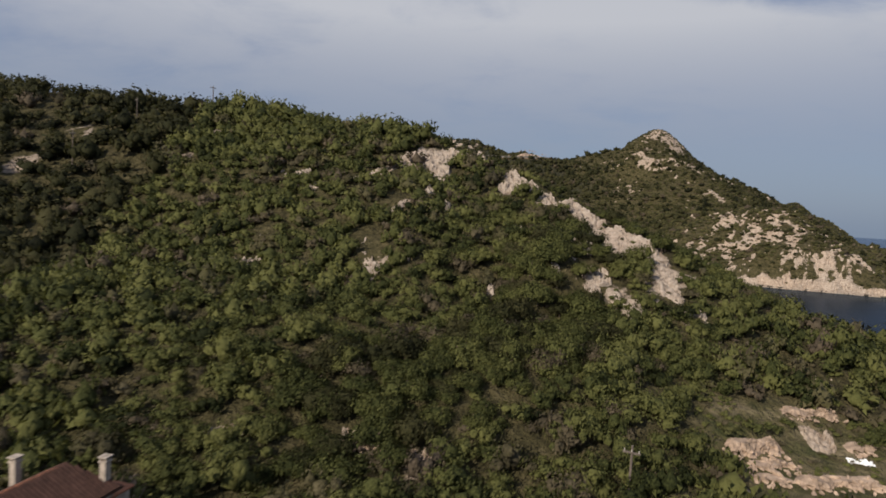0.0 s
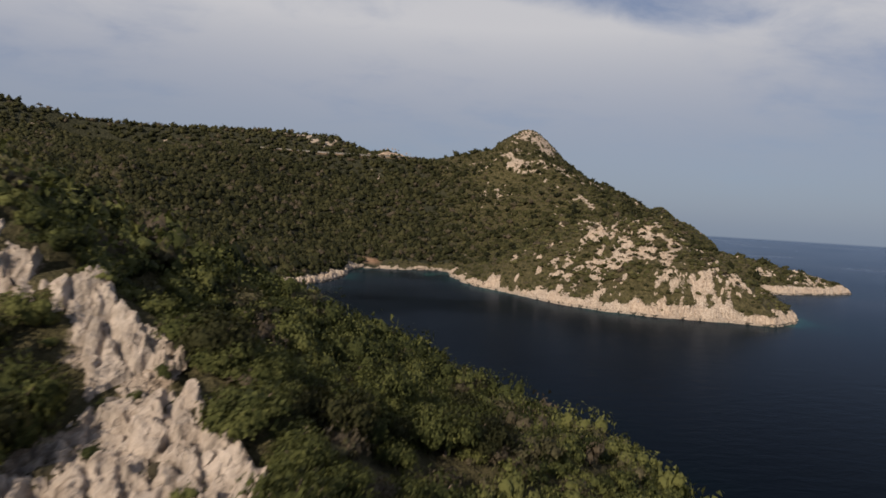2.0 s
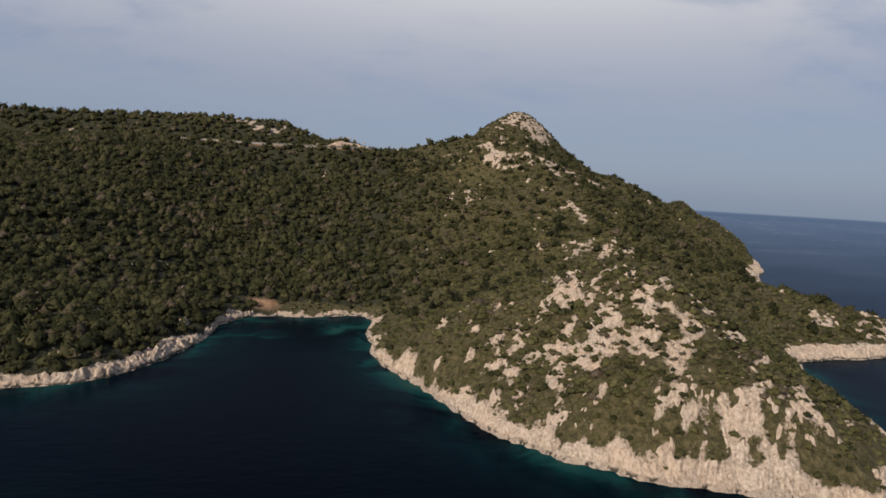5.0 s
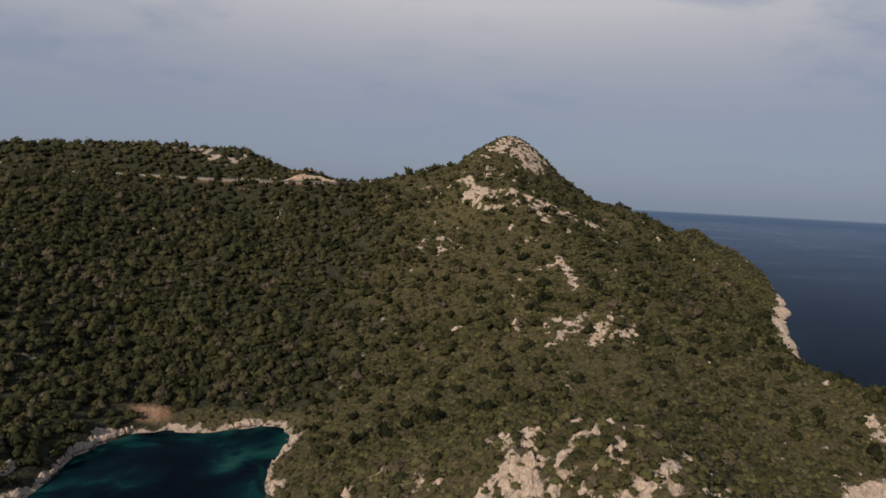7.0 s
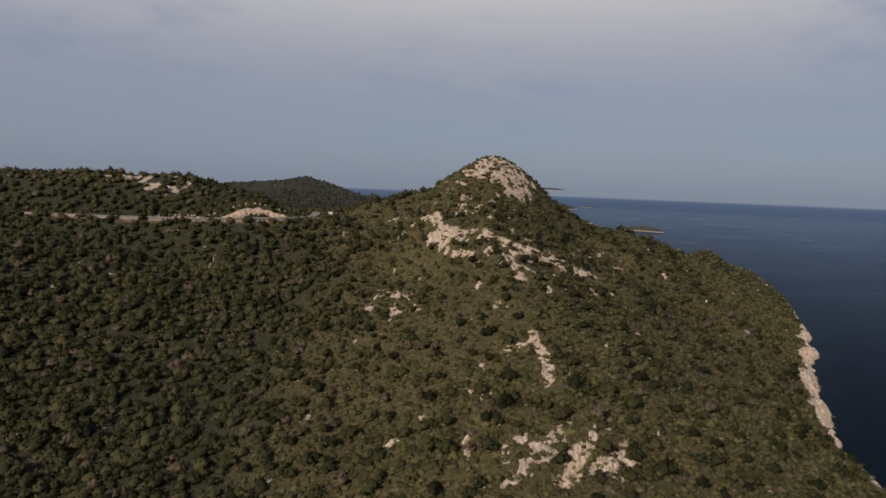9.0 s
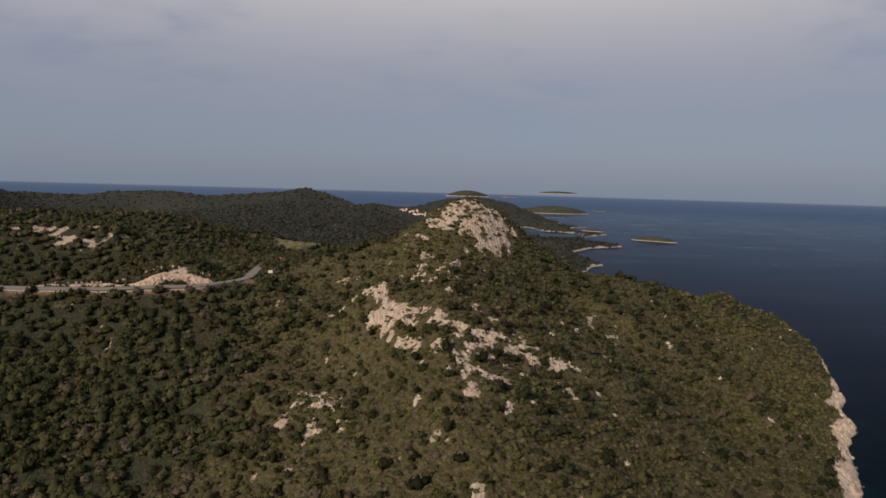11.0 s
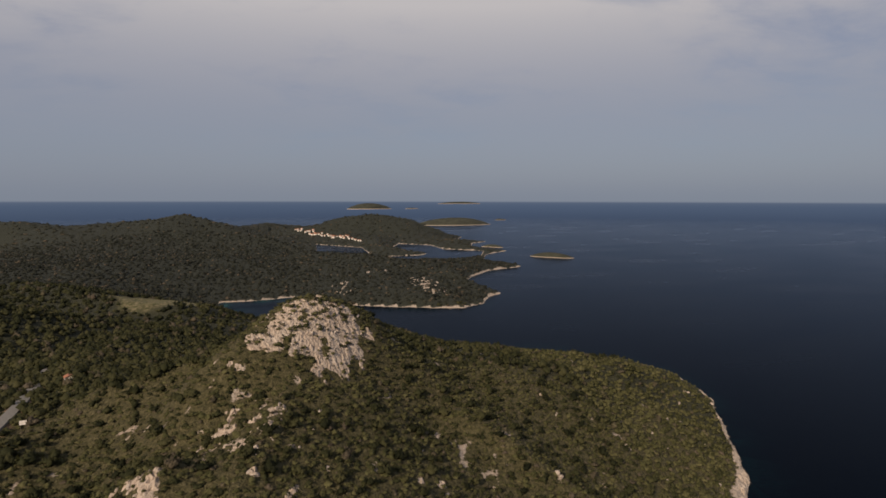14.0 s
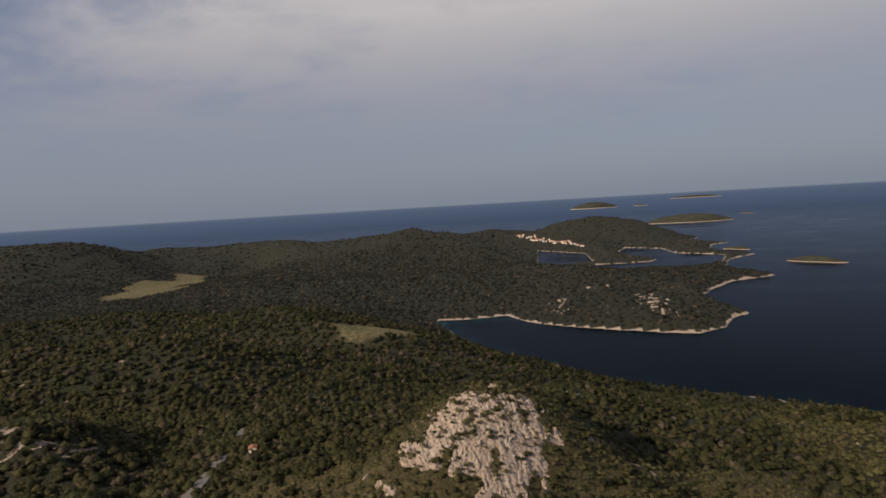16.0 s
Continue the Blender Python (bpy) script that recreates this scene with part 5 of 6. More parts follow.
def strewn(name, x, y, size, shapes, label, seed, sink=0.35):
    rng = np.random.default_rng(seed)
    z = height_at(x, y)
    pick = rng.integers(0, len(shapes), len(x))
    Vs, Fs, base = [], [], 0
    for k, (v, f) in enumerate(shapes):
        i = np.where(pick == k)[0]
        if not len(i):
            continue
        a1 = rng.normal(0.55, 0.5, len(i))
        c, s = np.cos(a1)[:, None], np.sin(a1)[:, None]
        S = size[i][:, None]
        P = np.stack([(v[None, :, 0] * c - v[None, :, 1] * s) * S + x[i][:, None], (v[None, :, 0] * s + v[None, :, 1] * c) * S + y[i][:, None],
                      v[None, :, 2] * S * rng.uniform(0.6, 1.2, (len(i), 1)) + (z[i] - 0.0 * size[i])[:, None] + (0.35 - sink) * S], -1)
        Vs.append(P.reshape(-1, 3))
        Fs.append((f[None] + (np.arange(len(i)) * len(v))[:, None, None] + base).reshape(-1, 3))
        base += len(i) * len(v)
    ob = raw_mesh(name, np.concatenate(Vs), np.concatenate(Fs), LIMESTONE)
    return tagged(ob, label, "rocks", kind="stuff")


def rock_sites(box, step, size, seed, least=0.5, ring=None, shore=False):
    rng = np.random.default_rng(seed)
    X, Y = np.meshgrid(np.arange(box[0], box[1], step), np.arange(box[2], box[3], step))
    x = X.ravel() + rng.uniform(-0.5, 0.5, X.size) * step
    y = Y.ravel() + rng.uniform(-0.5, 0.5, X.size) * step
    if ring is not None:
        ok = ring(x, y)
        x, y = x[ok], y[ok]
    d = coast(x, y)
    bare = bareness(x, y, d)
    ok = (bare > least) & (d > -0.8)
    if not shore:
        ok &= d > 3
    x, y = x[ok], y[ok]
    return x, y, size[0] + (size[1] - size[0]) * rng.uniform(size=len(x)) ** 2.2


COARSE = [boulder_shape(500 + k, (ICO_V, ICO_F), (1.0, 0.7, 0.65), 4) for k in range(6)]
x, y, s = rock_sites((80, 345, 220, 400), 3.0, (0.3, 1.1), 31, 0.6, shore=True)
strewn("headland_rocks", x, y, s, COARSE, "pale limestone blocks strewn over the headland and its shore", 41)
x, y, s = rock_sites((140, 300, 366, 640), 2.8, (0.3, 1.2), 32, 0.6)
strewn("summit_rocks", x, y, s, COARSE, "pale craggy limestone blocks below and on the summit", 42)
x, y, s = rock_sites((-60, 95, 100, 385), 2.4, (0.4, 1.4), 33, 0.55, shore=True)
strewn("cove_rocks", x, y, s, COARSE, "grey-white rocks along the cove's waterline", 43)
x, y, s = rock_sites((300, 545, 400, 760), 2.6, (0.6, 2.2), 34, 0.55, shore=True)
strewn("east_shore_rocks", x, y, s, COARSE, "pale rocks along the eastern shore", 44)

# crags: continuous rock faces of jointed, fluted limestone
def rock_face(name, label, box, step, grain, tall, least=0.42, shore=False, loose=0, mat=None):
    top = tagged(new(name), label, "rock outcrop")
    xs, ys = np.arange(box[0], box[1], step), np.arange(box[2], box[3], step)

    def values(x, y):
        d = coast(x, y)
        bare = bareness(x, y, d)
        k = smooth(least, least + 0.2, bare)
        z = land_height(x, y, d) + np.where(k > 0, k * crags(x, y, grain, tall), 0) - (1 - k) * 0.55
        if shore:
            z = np.where(d < 0.5, np.minimum(z, -0.4 + 0.8 * np.maximum(d, 0)), z)
        return z, {}, (k > 0.02) & (d > -1.0)
    face = sheet("rock_face", xs, ys, values, mat or LIMESTONE)
    face.data.polygons.foreach_set("use_smooth", np.zeros(len(face.data.polygons), bool))
    face.parent = top
    tagged(face, kind="stuff")
    for _ in range(loose):
        lx, ly = rng.uniform(box[0], box[1]), rng.uniform(box[2], box[3])
        ld = coast(np.array([lx]), np.array([ly]))
        if ld[0] < 1 or bareness(np.array([lx]), np.array([ly]), ld)[0] < 0.55:
            continue
        ob = new("rock", SLABS[rng.integers(0, len(SLABS))])
        ob.parent = top
        s1 = grain * rng.uniform(0.35, 0.95)
        ob.matrix_basis = pose(lx, ly, float(height_at(lx, ly)) + 0.45, rng.uniform(-16, 16), rng.uniform(-20, 20), rng.normal(10, 30)) @ Matrix.Diagonal((s1, s1, s1 * rng.uniform(0.6, 1.1), 1))
    return top


SLABS = [mesh_from("rock", *boulder_shape(540 + k, ICO2, (0.62, 1.0, 0.8), 12), ROSY_STONE) for k in range(8)]


outcrop = rock_face("rock_outcrop", "pale fluted limestone crag on the crest of the hill", (-26, 36, 56, 106), 0.15, 0.6, 0.36, mat=ROSY_STONE)
rock_face("summit_crag", "pale craggy limestone knob on the hill's summit", (184, 244, 564, 620), 0.5, 1.3, 0.5, loose=160)
rock_face("rock_ledges", "pale broken limestone ledges below the summit", (140, 262, 452, 560), 0.75, 1.3, 0.6, loose=500)
rock_face("rock_ribs", "thin pale limestone ribs running down the slope", (140, 240, 366, 440), 0.75, 1.3, 0.6, loose=400)
rock_face("headland_rock", "pale slanting limestone of the headland and its shore", (82, 262, 216, 330), 0.65, 1.1, 0.6, shore=True, loose=500)
rock_face("cove_shore_rock", "grey-white broken rock along the cove shore", (-30, 96, 130, 380), 0.75, 0.9, 0.85, shore=True)
rock_face("terrace_bank", "pale broken rock banks between the terraces", (-18, 46, 36, 58), 0.18, 0.35, 0.26)
rock_face("point_rock", "bare pale rock point reaching into the sea", (220, 335, 310, 380), 1.0, 1.2, 0.6, shore=True)
rock_face("bay_headland_rock", "pale broken limestone on the slope of the northern headland", (370, 480, 1210, 1345), 2.0, 2.2, 0.5)
rock_face("east_shore_rock", "pale rock cliff along the eastern shore", (320, 545, 430, 770), 1.6, 2.0, 0.9, shore=True)
x, y, s = rock_sites((-24, 34, 58, 104), 1.9, (0.3, 1.0), 35, 0.5)
z = height_at(x, y)
for i in rng.permutation(len(x))[:180]:
    ob = new("rock", SLABS[rng.integers(0, len(SLABS))])
    ob.parent = outcrop
    ob.matrix_basis = pose(x[i], y[i], z[i] + 0.1 + 0.1 * s[i], rng.uniform(-16, 16), rng.uniform(-20, 20), rng.normal(10, 25)) @ Matrix.Diagonal((s[i], s[i], s[i] * rng.uniform(0.7, 1.3), 1))


# ------------------------------------------------------------------ built things
def box_into(bm, size, at, turn=0.0):
    """A box with its base's middle at a place."""
    m = Matrix.Translation((at[0], at[1], at[2] + size[2] / 2)) @ Matrix.Rotation(turn, 4, "Z") @ Matrix.Diagonal((*size, 1))
    return bmesh.ops.create_cube(bm, size=1.0, matrix=m)["verts"]


def finished(name, bm, mat, parent, label="", bevel=0.0):
    if bevel:
        bmesh.ops.bevel(bm, geom=list(bm.edges), offset=bevel, segments=1, affect="EDGES")
    me = bpy.data.meshes.new(name)
    bm.to_mesh(me)
    bm.free()
    me.materials.append(mat)
    return part(name, me, None, parent, label)


PLASTER = make_plain("lime_plaster", (0.62, 0.57, 0.50), 0.9, 1.2, 0.15)
STONEWALL = make_plain("house_stone", (0.36, 0.31, 0.26), 0.92, 2.2, 0.35, 0.06)
TILE = make_plain("clay_tile", (0.30, 0.13, 0.075), 0.85, 2.5, 0.3)
OLD_TILE = make_plain("weathered_tile", (0.085, 0.045, 0.034), 0.9, 2.5, 0.35)
GLASS = make_plain("dark_glass", (0.02, 0.025, 0.03), 0.15, 1.0, 0.1)
GREYWOOD = make_plain("grey_timber", (0.12, 0.10, 0.085), 0.9, 5.0, 0.3)
SHEETING = make_plain("white_sheeting", (0.75, 0.76, 0.76), 0.6, 2.0, 0.08)
CONCRETE = make_plain("concrete", (0.27, 0.25, 0.225), 0.9, 1.0, 0.2)
ISLE = make_plain("isle_scrub", (0.036, 0.037, 0.026), 0.95, 0.05, 0.45, 1.5)


def gable_roof(name, w, l, h0, rise, over, mat, parent, hip=0.0, courses=0, label=""):
    """Two slopes along y with thickness, hipped by hip metres at the far end; raised tile courses if asked for."""
    bm = bmesh.new()
    a1, b1 = w / 2 + over, l / 2 + over
    t = 0.14
    for dz in (0, t):
        for x, y, z in ((-a1, -b1, 0), (a1, -b1, 0), (a1, b1, 0), (-a1, b1, 0), (0, -b1, rise), (0, b1 - hip, rise)):
            bm.verts.new((x, y, h0 + z + dz))
    v = list(bm.verts)
    for f in ((0, 4, 5, 3), (1, 2, 5, 4), (3, 5, 2)):
        bm.faces.new([v[i + 6] for i in f][::-1])
        bm.faces.new([v[i] for i in f])
    for i, j in ((0, 3), (3, 2), (2, 1), (1, 4), (4, 0)):
        bm.faces.new((v[i], v[j], v[j + 6], v[i + 6]))
    bmesh.ops.recalc_face_normals(bm, faces=list(bm.faces))
    roof = finished(name, bm, mat, parent, label)
    if courses:
        slope = math.atan2(rise, a1)
        me = None
        for side in (-1, 1):
            n = int(2 * b1 / courses)
            for k in range(n):
                y = -b1 + (k + 0.5) * courses
                top = max(0.0, (y - (b1 - hip)) / hip) if hip else 0.0
                run = a1 / math.cos(slope) * (1 - top)
                if run < 0.5:
                    continue
                if me is None:
                    tb = bmesh.new()
                    bmesh.ops.create_cone(tb, cap_ends=True, segments=6, radius1=courses * 0.42, radius2=courses * 0.42, depth=1.0)
                    me = bpy.data.meshes.new("tile")
                    tb.to_mesh(me)
                    tb.free()
                    me.materials.append(mat)
                o = new("tile", me)
                o.parent = roof
                mid = run / 2
                cx = side * (a1 - mid * math.cos(slope))
                o.matrix_basis = Matrix.Translation((cx, y, h0 + t + mid * math.sin(slope))) @ Matrix.Rotation(-side * (math.pi / 2 - slope), 4, "Y") @ Matrix.Diagonal((1, 1, run, 1))
    return roof


def window_into(thing, at, size, turn):
    """A dark pane in a frame with a sill, set into a wall."""
    c, s = math.cos(turn), math.sin(turn)
    bm = bmesh.new()
    w, h = size
    for dx, dz, sw, sh in ((-w / 2, 0, 0.09, h), (w / 2, 0, 0.09, h), (0, h, w + 0.09, 0.09), (0, -0.05, w + 0.2, 0.09)):
        box_into(bm, (sw, 0.12, sh), (at[0] + dx * c, at[1] + dx * s, at[2] + dz), turn)
    frame_ob = finished("window", bm, PLASTER, thing)
    bm = bmesh.new()
    box_into(bm, (w, 0.06, h), at, turn)
    finished("pane", bm, GLASS, frame_ob)


def cottage(name, at, turn, w, l, h, wall, roof_mat, label, rise=1.4, hip=0.0, courses=0, chimneys=(), windows=True):
    top = tagged(new(name), label, "house")
    top.matrix_basis = pose(*at, 0, 0, turn)
    bm = bmesh.new()
    box_into(bm, (w, l, h + 1.2), (0, 0, -1.2))
    v = [bm.verts.new(p) for p in ((-w / 2, -l / 2, h - 0.002), (w / 2, -l / 2, h - 0.002), (0, -l / 2, h + rise * 0.86), (-w / 2, l / 2, h - 0.002), (w / 2, l / 2, h - 0.002), (0, l / 2 - hip, h + rise * 0.86))]
    for f in ((0, 1, 2), (3, 5, 4)):
        bm.faces.new([v[i] for i in f])
    finished("wall", bm, wall, top)
    gable_roof("roof", w, l, h, rise, 0.35, roof_mat, top, hip, courses)
    for cx, cy, ch in chimneys:
        bm = bmesh.new()
        box_into(bm, (0.38, 0.38, ch), (cx, cy, h))
        box_into(bm, (0.5, 0.5, 0.08), (cx, cy, h + ch))
        for q in (-0.16, 0.16):
            box_into(bm, (0.09, 0.38, 0.16), (cx + q, cy, h + ch + 0.08))
        box_into(bm, (0.54, 0.54, 0.07), (cx, cy, h + ch + 0.24))
        finished("chimney", bm, STONEWALL, top, bevel=0.015)
    if windows:
        for side in (-1, 1):
            for k in (-0.25, 0.25):
                window_into(top, (side * (w / 2 + 0.01), k * l, h * 0.42), (0.8, 1.0), math.pi / 2)
        bm = bmesh.new()
        box_into(bm, (0.9, 0.1, 2.05), (0, -l / 2 - 0.02, 0))
        finished("door", bm, GREYWOOD, top, bevel=0.01)
    return top


stone_house = cottage("stone_house", (-19.50, 27.02, 5.54), -14, 4.2, 7.4, 2.6, STONEWALL, OLD_TILE, "small stone house with a brown tiled roof and chimneys", 1.3, 1.2, 0.24,
                      ((-2.1, 1.8, 1.6), (1.7, 3.6, 1.5)))
bm = bmesh.new()
box_into(bm, (1.8, 1.5, 2.1), (1.1, 4.3, 0))
finished("annex", bm, STONEWALL, stone_house, "low stone annex", 0.03)
bm = bmesh.new()
box_into(bm, (2.1, 1.8, 0.12), (1.1, 4.3, 2.1))
finished("annex_roof", bm, TILE, stone_house, "flat orange tiled roof", 0.02)
bm = bmesh.new()
for k in range(12):
    bmesh.ops.create_cone(bm, cap_ends=True, segments=8, radius1=0.15, radius2=0.12, depth=0.55, matrix=Matrix.Translation((0, -3.9 + 0.53 * k, 2.6 + 1.38)) @ Matrix.Rotation(-math.pi / 2, 4, "X"))
finished("ridge_tiles", bm, TILE, stone_house, "orange ridge tiles")
zr = float(height_at(110.5, 646))
cottage("roadside_house", (110.5, 646, zr), 20, 3.0, 3.6, 2.5, PLASTER, TILE, "tiny pale roadside hut with an orange tiled roof", 0.8)


sign = tagged(new("roadside_sign"), "blank white board on two grey posts beside the road", "sign")
sign.matrix_basis = pose(115.7, 586, float(height_at(115.7, 586)), 0, 0, 12)
for q in (-0.8, 0.8):
    bm = bmesh.new()
    bmesh.ops.create_cone(bm, cap_ends=True, segments=8, radius1=0.06, radius2=0.06, depth=3.6, matrix=Matrix.Translation((q, 0.06, 1.4)))
    finished("post", bm, GREYWOOD, sign)
bm = bmesh.new()
box_into(bm, (2.2, 0.06, 1.5), (0, 0, 1.7))
finished("board", bm, PLASTER, sign, "white painted board", 0.01)


def utility_pole(at, height=8.0, lean=0.0):
    top = tagged(new("utility_pole"), "grey weathered wooden pole with a crossarm", "utility pole", "utility poles on the hill")
    top.matrix_basis = pose(*at, lean, 0, random.uniform(0, 180))
    bm = bmesh.new()
    bmesh.ops.create_cone(bm, cap_ends=True, segments=10, radius1=0.11, radius2=0.075, depth=height + 0.6, matrix=Matrix.Translation((0, 0, height / 2 - 0.3)))
    finished("pole", bm, GREYWOOD, top)
    bm = bmesh.new()
    box_into(bm, (1.1, 0.1, 0.12), (0, 0.12, height - 0.5))
    arm = finished("crossarm", bm, GREYWOOD, top)
    for q in (-0.45, 0, 0.45):
        bm = bmesh.new()
        bmesh.ops.create_cone(bm, cap_ends=True, segments=8, radius1=0.05, radius2=0.035, depth=0.16, matrix=Matrix.Translation((q, 0.12, height - 0.3)))
        finished("insulator", bm, CONCRETE, arm)


for px, py, tall in ((12.9, 36.8, 3.4), (-55.3, 105.7, 5.2), (-60.1, 95.4, 5.8), (-46, 116, 5.0)):
    utility_pole((px, py, float(height_at(px, py)) - 0.1), tall)

# ------------------------------------------------------------------ the road over the saddle
def ribbon(line, offsets, lift, step=4.0):
    """A strip along a line of the plan at side offsets (metres to its right), on the ground's own level line."""
    pts = []
    for p, q in zip(line[:-1], line[1:]):
        n = max(1, int(math.hypot(q[0] - p[0], q[1] - p[1]) / step))
        pts += [tuple(p[i] + (q[i] - p[i]) * k / n for i in range(3)) for k in range(n)]
    pts = np.array(pts + [line[-1]])
    for _ in range(3):
        pts[1:-1] = (pts[:-2] + 2 * pts[1:-1] + pts[2:]) / 4
    tang = np.gradient(pts[:, :2], axis=0)
    tang /= np.linalg.norm(tang, axis=1)[:, None]
    right = np.stack([tang[:, 1], -tang[:, 0]], 1)
    rows = [np.column_stack([pts[:, :2] + right * o, pts[:, 2]]) for o in offsets]
    base = np.maximum.reduce([height_at(r[:, 0], r[:, 1]) for r in rows])
    for _ in range(4):
        base[1:-1] = np.maximum(base[1:-1], (base[:-2] + base[2:]) / 2)
    return [np.column_stack([r[:, :2], base + z]) for r, z in zip(rows, lift)]


def strip_mesh(rows):
    n, k = len(rows[0]), len(rows)
    v = np.concatenate(rows)
    f = [(j * n + i, (j + 1) * n + i, (j + 1) * n + i + 1, j * n + i + 1) for j in range(k - 1) for i in range(n - 1)]
    return v, np.array(f)[:, ::-1]


road_part = [p for p in ROAD_LINE[2:] if p[1] < 690]
v, f = strip_mesh(ribbon(road_part, (-2.3, -2.1, 0, 2.1, 2.3), (-0.5, 0.10, 0.14, 0.10, -0.5)))
road = raw_mesh("road", v, f, ASPHALT)
tagged(road, "narrow grey asphalt road cut along the hillside", "road", kind="structure")
wall_part = [p for p in ROAD_LINE if -130 < p[0] and p[1] < 575]
v, f = strip_mesh(ribbon(wall_part, (2.5, 2.52, 2.85, 2.87), (-0.8, 0.32, 0.32, -1.2), 3.0))
parapet = raw_mesh("roadside_wall", v, f, CONCRETE)
tagged(parapet, "low pale concrete wall along the road's outer edge", "wall", kind="structure")

# the cut above the road: blocks standing against the slope
cutting = tagged(new("road_cutting"), "rough orange-white limestone cutting above the road", "rock cutting")
ORANGE = make_plain("stained_limestone", (0.34, 0.255, 0.19), 0.92, 1.3, 0.55, 0.3)
CUTS = [mesh_from("rock", *boulder_shape(570 + k, ICO2, (1.0, 0.7, 1.0), 10), ORANGE) for k in range(6)]
cut_x, cut_u = np.meshgrid(np.linspace(22, 98, 150), np.linspace(0, 1, 22))
cx, cu = cut_x.ravel(), cut_u.ravel()
hump = np.exp(-((cx - 78) / 10) ** 2)
rise = (3.6 * hump + 1.5) * np.minimum(1, (cx - 21) / 8) * np.minimum(1, (99 - cx) / 5)
ragged = crags(cx, cu * rise * 1.5 + 40, 1.8, 1.0)
cy = 559.8 + 2.0 * np.sin(cx * 0.16) + (2.6 + 2.6 * hump) * cu ** 1.3 + 0.6 * ragged * np.sin(math.pi * np.clip(cu, 0.0, 0.95))
cz = height_at(cx, np.full(len(cx), 556.0)) - 0.4 + rise * cu * (0.45 + 1.1 * fbm(cx, cx * 0, 7.0, 3, 3)) + 0.4 * (fbm(cx, cu * 9, 2.0, 4, 2) - 0.5)
i = np.arange(len(cx)).reshape(cut_x.shape)
faces = np.stack([i[:-1, :-1], i[:-1, 1:], i[1:, 1:], i[1:, :-1]], -1).reshape(-1, 4)
part("rock_face", mesh_from("rock_face", np.stack([cx, cy, cz], 1), faces, ORANGE), None, cutting)
cap = np.stack([cx, cy, cz], 1).reshape(*cut_x.shape, 3)[-1]
back = np.array([0.0, 1.0, 0.0])
caprows = [cap, cap + back * 1.0 + (0, 0, 0.15), cap + back * 2.4 + (0, 0, -0.6), cap + back * 4.5 + (0, 0, -4.0)]
v, f = strip_mesh(caprows)
part("crest", mesh_from("crest", v, f[:, ::-1], LIMESTONE), None, cutting, "pale grey rock crest")
for k in range(50):
    px = 24 + 72 * rng.uniform()
    bump_ = math.exp(-((px - 76) / 15) ** 2)
    up_ = rng.choice([0.02, 1.0])
    py = 559.4 + 2.0 * math.sin(px * 0.16) + (2.6 + 2.6 * bump_) * up_ + rng.uniform(-0.4, 0.6)
    o = new("rock", CUTS[k % 6])
    o.parent = cutting
    size = rng.uniform(0.3, 0.8)
    o.matrix_basis = pose(px, py, float(height_at(px, 556.0)) + (5.5 * bump_ + 2.2) * up_ - 0.2, rng.uniform(-20, 20), rng.uniform(-20, 20), rng.uniform(0, 360)) @ Matrix.Diagonal((size, size, size, 1))

# ------------------------------------------------------------------ terraces at the foot of the first hill
def dry_wall(line, height, seed):
    """A crumbling retaining wall: a ragged stone face with loose stones on it and at its foot."""
    r = np.random.default_rng(seed)
    top = tagged(new("dry_stone_wall"), "broken dry-stone terrace wall of pale orange limestone", "stone wall", "terrace walls")
    pts = np.array(line, float)
    run = np.concatenate([[0], np.cumsum(np.hypot(*np.diff(pts, axis=0).T))])
    s = np.linspace(0, run[-1], int(run[-1] / 0.16))
    fx, fy = np.interp(s, run, pts[:, 0]), np.interp(s, run, pts[:, 1])
    fy = fy + 0.5 * (fbm(fx, fy, 2.0, seed, 2) - 0.5)
    base = height_at(fx, fy)
    tall = height * (0.25 + 1.3 * fbm(s, s * 0, 2.2, seed, 3)) * np.minimum(1, np.minimum(s + 0.2, run[-1] - s + 0.2))
    rows = []
    for u in np.linspace(0, 1, 9):
        rough = crags(s, np.full(len(s), 30 + u * 1.6 * height), 0.45, 0.30)
        rows.append(np.column_stack([fx, fy + 0.5 * height * u ** 1.3 - rough * math.sin(math.pi * min(u, 0.9)), base - 0.3 + (tall + 0.3) * u + 0.1 * (fbm(s, s * 0 + 9 * u, 0.7, seed, 2) - 0.5)]))
    rows.append(rows[-1] + (0, 0.9, 0.02))
    rows.append(rows[-1] + (0, 0.8, -0.6 * height))
    v, f = strip_mesh(rows)
    part("wall_face", mesh_from("wall_face", v, f[:, ::-1], ORANGE), None, top)
    for k in range(int(run[-1] * 6)):
        i = r.integers(0, len(s))
        o = new("stone", CUTS[r.integers(0, 6)])
        o.parent = top
        q = r.uniform(0.1, 0.28)
        foot = r.uniform() < 0.5
        o.matrix_basis = pose(fx[i], fy[i] + (-r.uniform(0.1, 0.7) if foot else 0.5 * height + r.uniform(0, 0.7)), base[i] + (0.05 if foot else tall[i] + 0.02), r.uniform(-25, 25), r.uniform(-25, 25), r.uniform(0, 360)) @ Matrix.Diagonal((q * 1.3, q, q * 0.8, 1))


for seed, (line, tall) in enumerate(zip(TERRACES, (0.65, 0.75, 0.3, 0.25, 0.5, 0.6, 0.5))):
    dry_wall(line, tall, 61 + seed)
dry_wall([(-7, 39.6), (-3, 38.8), (0.5, 38.4)], 0.5, 67)
dry_wall([(-25, 31), (-21.5, 33), (-17, 33.4)], 0.9, 66)


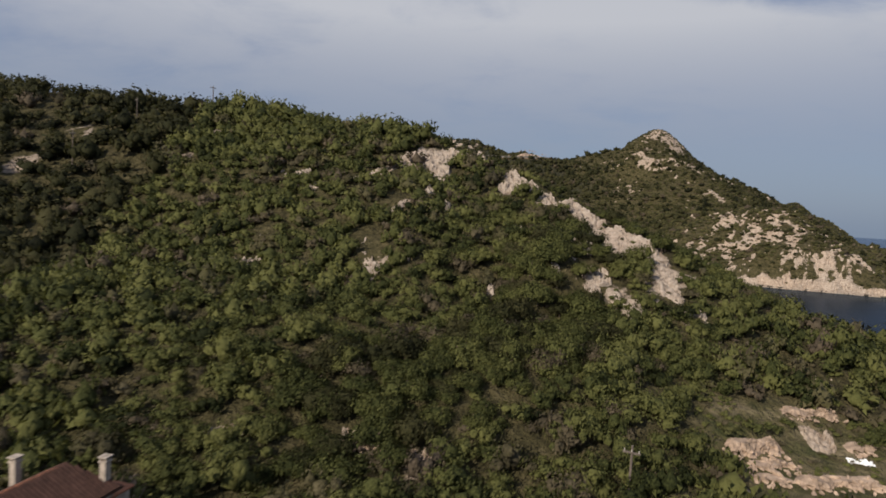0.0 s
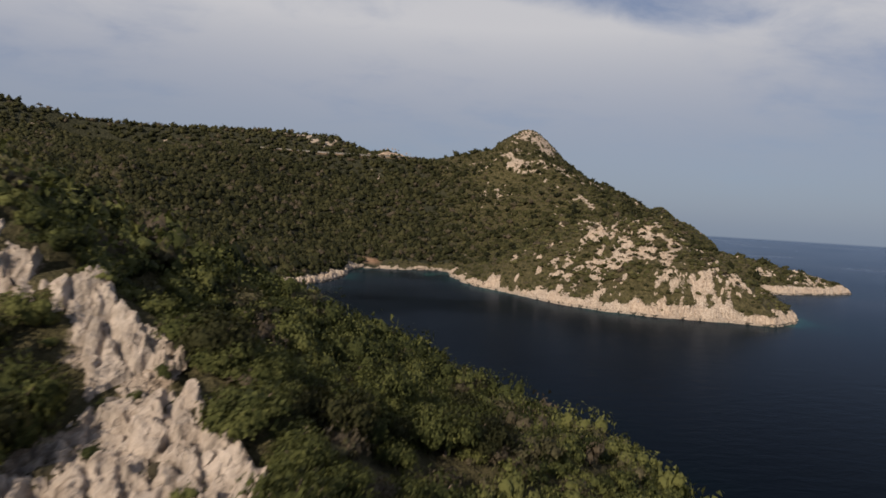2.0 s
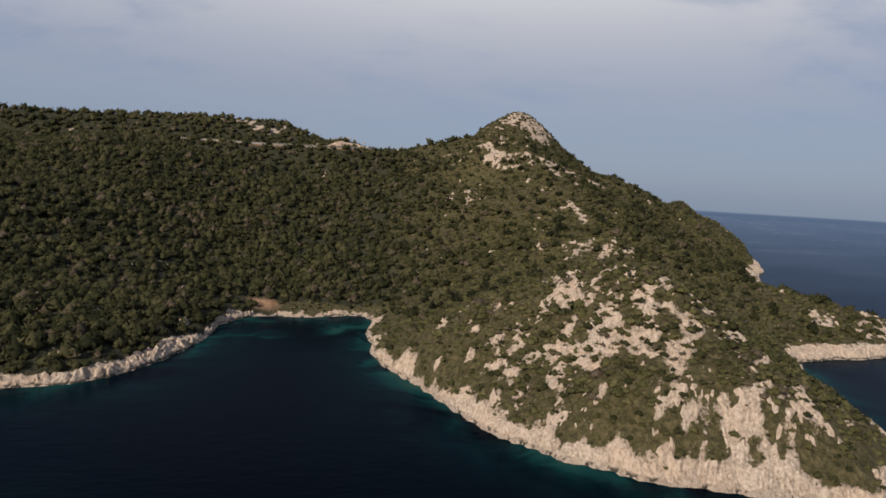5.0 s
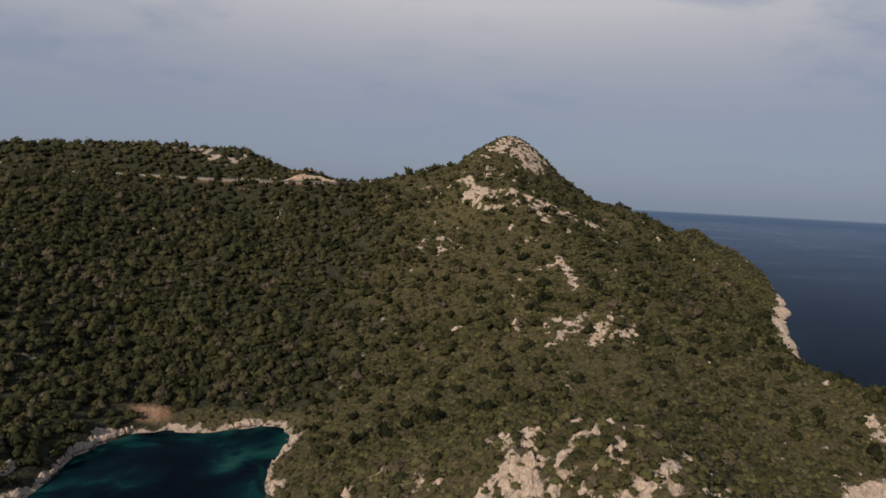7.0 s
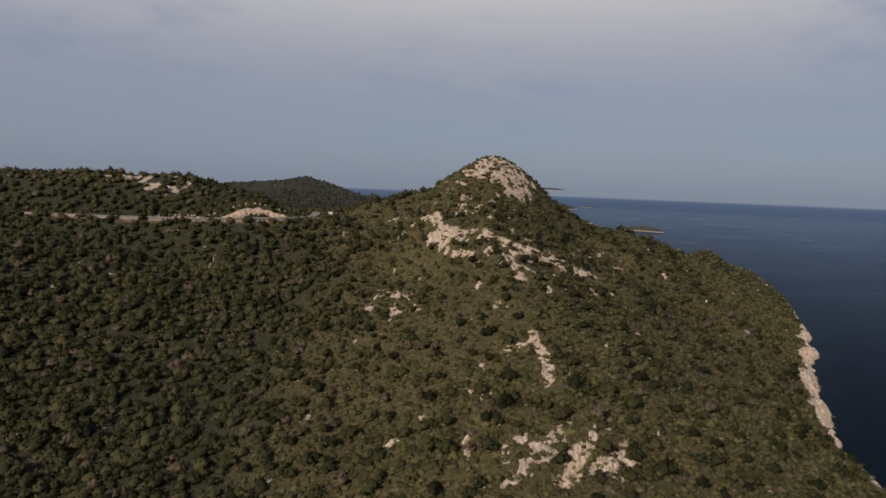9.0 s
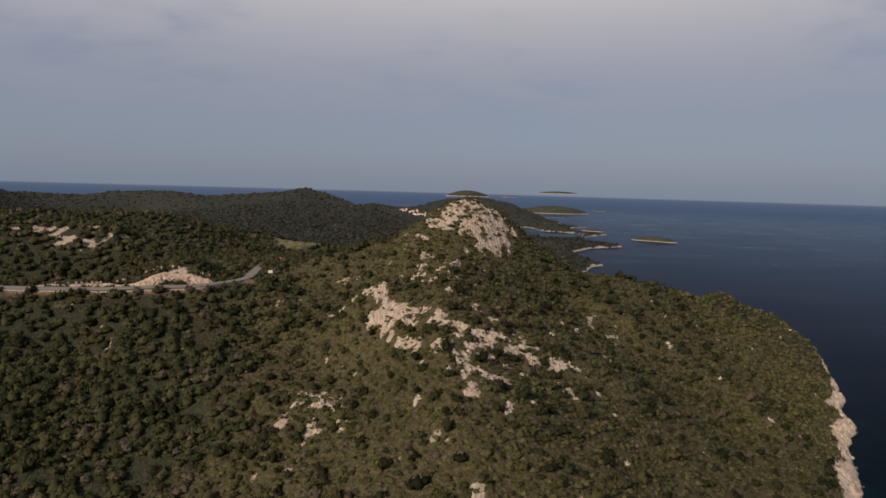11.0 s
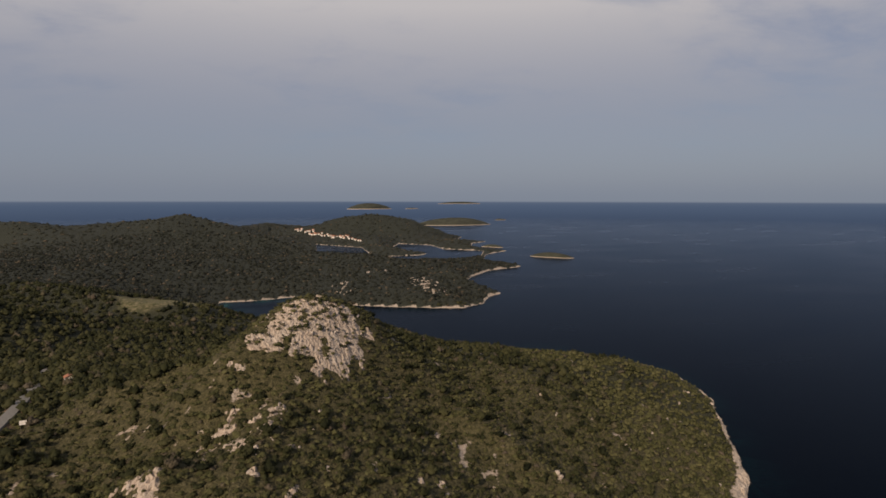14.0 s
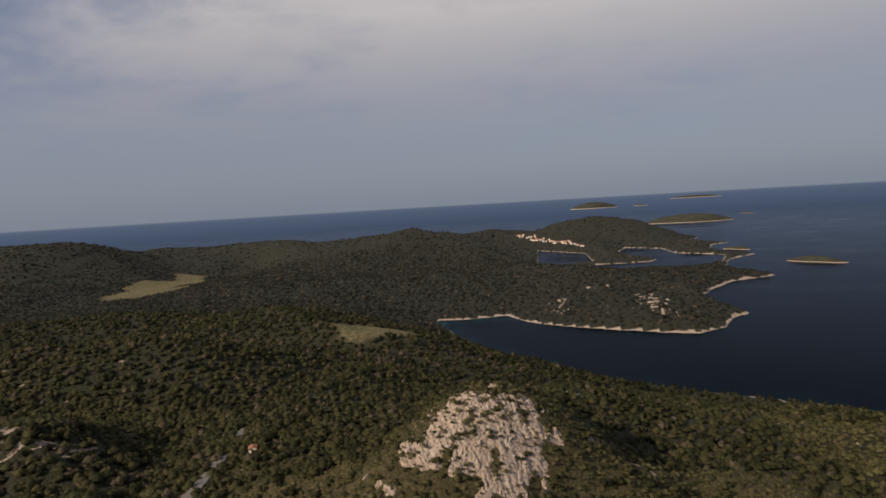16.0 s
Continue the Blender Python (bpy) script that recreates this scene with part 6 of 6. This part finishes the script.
def crumpled_sheet(at):
    bm = bmesh.new()
    bmesh.ops.create_grid(bm, x_segments=14, y_segments=8, size=0.5)
    for p in bm.verts:
        p.co = Vector((p.co.x * 1.7, p.co.y * 0.9, 0.16 + 0.3 * noise.noise(Vector((p.co.x * 6, p.co.y * 6, 3)))))
    me = bpy.data.meshes.new("plastic_sheet")
    bm.to_mesh(me)
    bm.free()
    me.materials.append(SHEETING)
    ob = new("plastic_sheet", me)
    ob.matrix_basis = pose(*at, 0, 0, -20)
    ob.modifiers.new("thickness", "SOLIDIFY").thickness = 0.03
    tagged(ob, "crumpled white plastic sheet lying on the terrace", "plastic sheet")


crumpled_sheet((31.8, 42.5, float(height_at(31.8, 42.5))))


# ------------------------------------------------------------------ far islands and the village
def islet(name, at, long, wide, high, turn, label, seed, lift=0.0):
    """A low island: pale rock rim and a dark wooded back."""
    r = np.random.default_rng(seed)
    top = tagged(new(name), label, "island", kind="structure" if lift else "")
    top.matrix_basis = pose(at[0], at[1], lift, 0, 0, turn)
    n, rings = 40, 9
    ang = np.linspace(0, 2 * math.pi, n, endpoint=False)
    edge = 1 + 0.16 * np.sin(2 * ang + seed) + 0.10 * np.sin(3 * ang + 2.1 * seed) + r.uniform(-0.05, 0.05, n)

    def shell(frac, height):
        return np.stack([frac * edge * long / 2 * np.cos(ang), frac * edge * wide / 2 * np.sin(ang), np.full(n, height) + r.uniform(-0.02, 0.02, n) * high * (frac < 0.9)], 1)
    lip = max(1.8, 0.07 * high)
    rim = [shell(1.0, -0.5), shell(0.99, lip * 0.6), shell(0.95, lip)]
    body = [shell(0.955, lip * 0.9)] + [shell(f, lip + (high - lip) * (1 - (f / 0.95) ** 2) ** 0.8) for f in (0.88, 0.78, 0.66, 0.52, 0.38, 0.24, 0.1)]
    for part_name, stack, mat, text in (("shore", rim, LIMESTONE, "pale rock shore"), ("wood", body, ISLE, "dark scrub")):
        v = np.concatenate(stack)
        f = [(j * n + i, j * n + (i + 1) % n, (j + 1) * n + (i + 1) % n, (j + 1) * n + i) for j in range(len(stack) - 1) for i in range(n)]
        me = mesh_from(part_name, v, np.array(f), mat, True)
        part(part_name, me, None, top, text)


islet("islet", (893, 1817), 105, 48, 13, -50, "small low islet with a pale rocky rim", 1)
islet("islet", (850, 2165), 66, 26, 9, -40, "small low islet with a pale rocky rim", 2)
islet("island", (1180, 3760), 460, 170, 44, 12, "long wooded island with a white shore", 3)
islet("islet", (1720, 4450), 90, 40, 10, -20, "tiny bare rock islet far out at sea", 4)
islet("islet", (600, 2600), 40, 20, 6, -20, "tiny bare rock islet far out at sea", 5)
# backdrop islands, lifted off the sea to fit the camera's view of the horizon
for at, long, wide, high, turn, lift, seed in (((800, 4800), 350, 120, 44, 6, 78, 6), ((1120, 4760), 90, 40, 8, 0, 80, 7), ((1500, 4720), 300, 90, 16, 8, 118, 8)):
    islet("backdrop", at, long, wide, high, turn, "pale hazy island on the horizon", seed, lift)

WHITEWASH = make_plain("whitewash", (0.66, 0.61, 0.54), 0.9, 0.3, 0.1)
hut = None
for k in range(46):
    if k < 24:
        q = k / 23
        px, py = 272 + 170 * q + rng.uniform(-5, 5), 2610 - 300 * q + 40 * math.sin(3 * q) + rng.uniform(4, 22)
    else:
        q = rng.uniform()
        px, py = 240 + 170 * q + rng.uniform(-14, 14), 2640 - 250 * q + rng.uniform(20, 75)
    pz = max(1.0, float(height_at(px, py)))
    if hut is None:
        hut = cottage("village_house", (px, py, pz), 35, 5.6, 7.5, 3.8, WHITEWASH, TILE, "white village house with an orange roof by the bay", 2.2)
        tagged(hut, group="village houses")
    else:
        o = copy_thing(hut, pose(px, py, pz, 0, 0, rng.uniform(0, 180)))
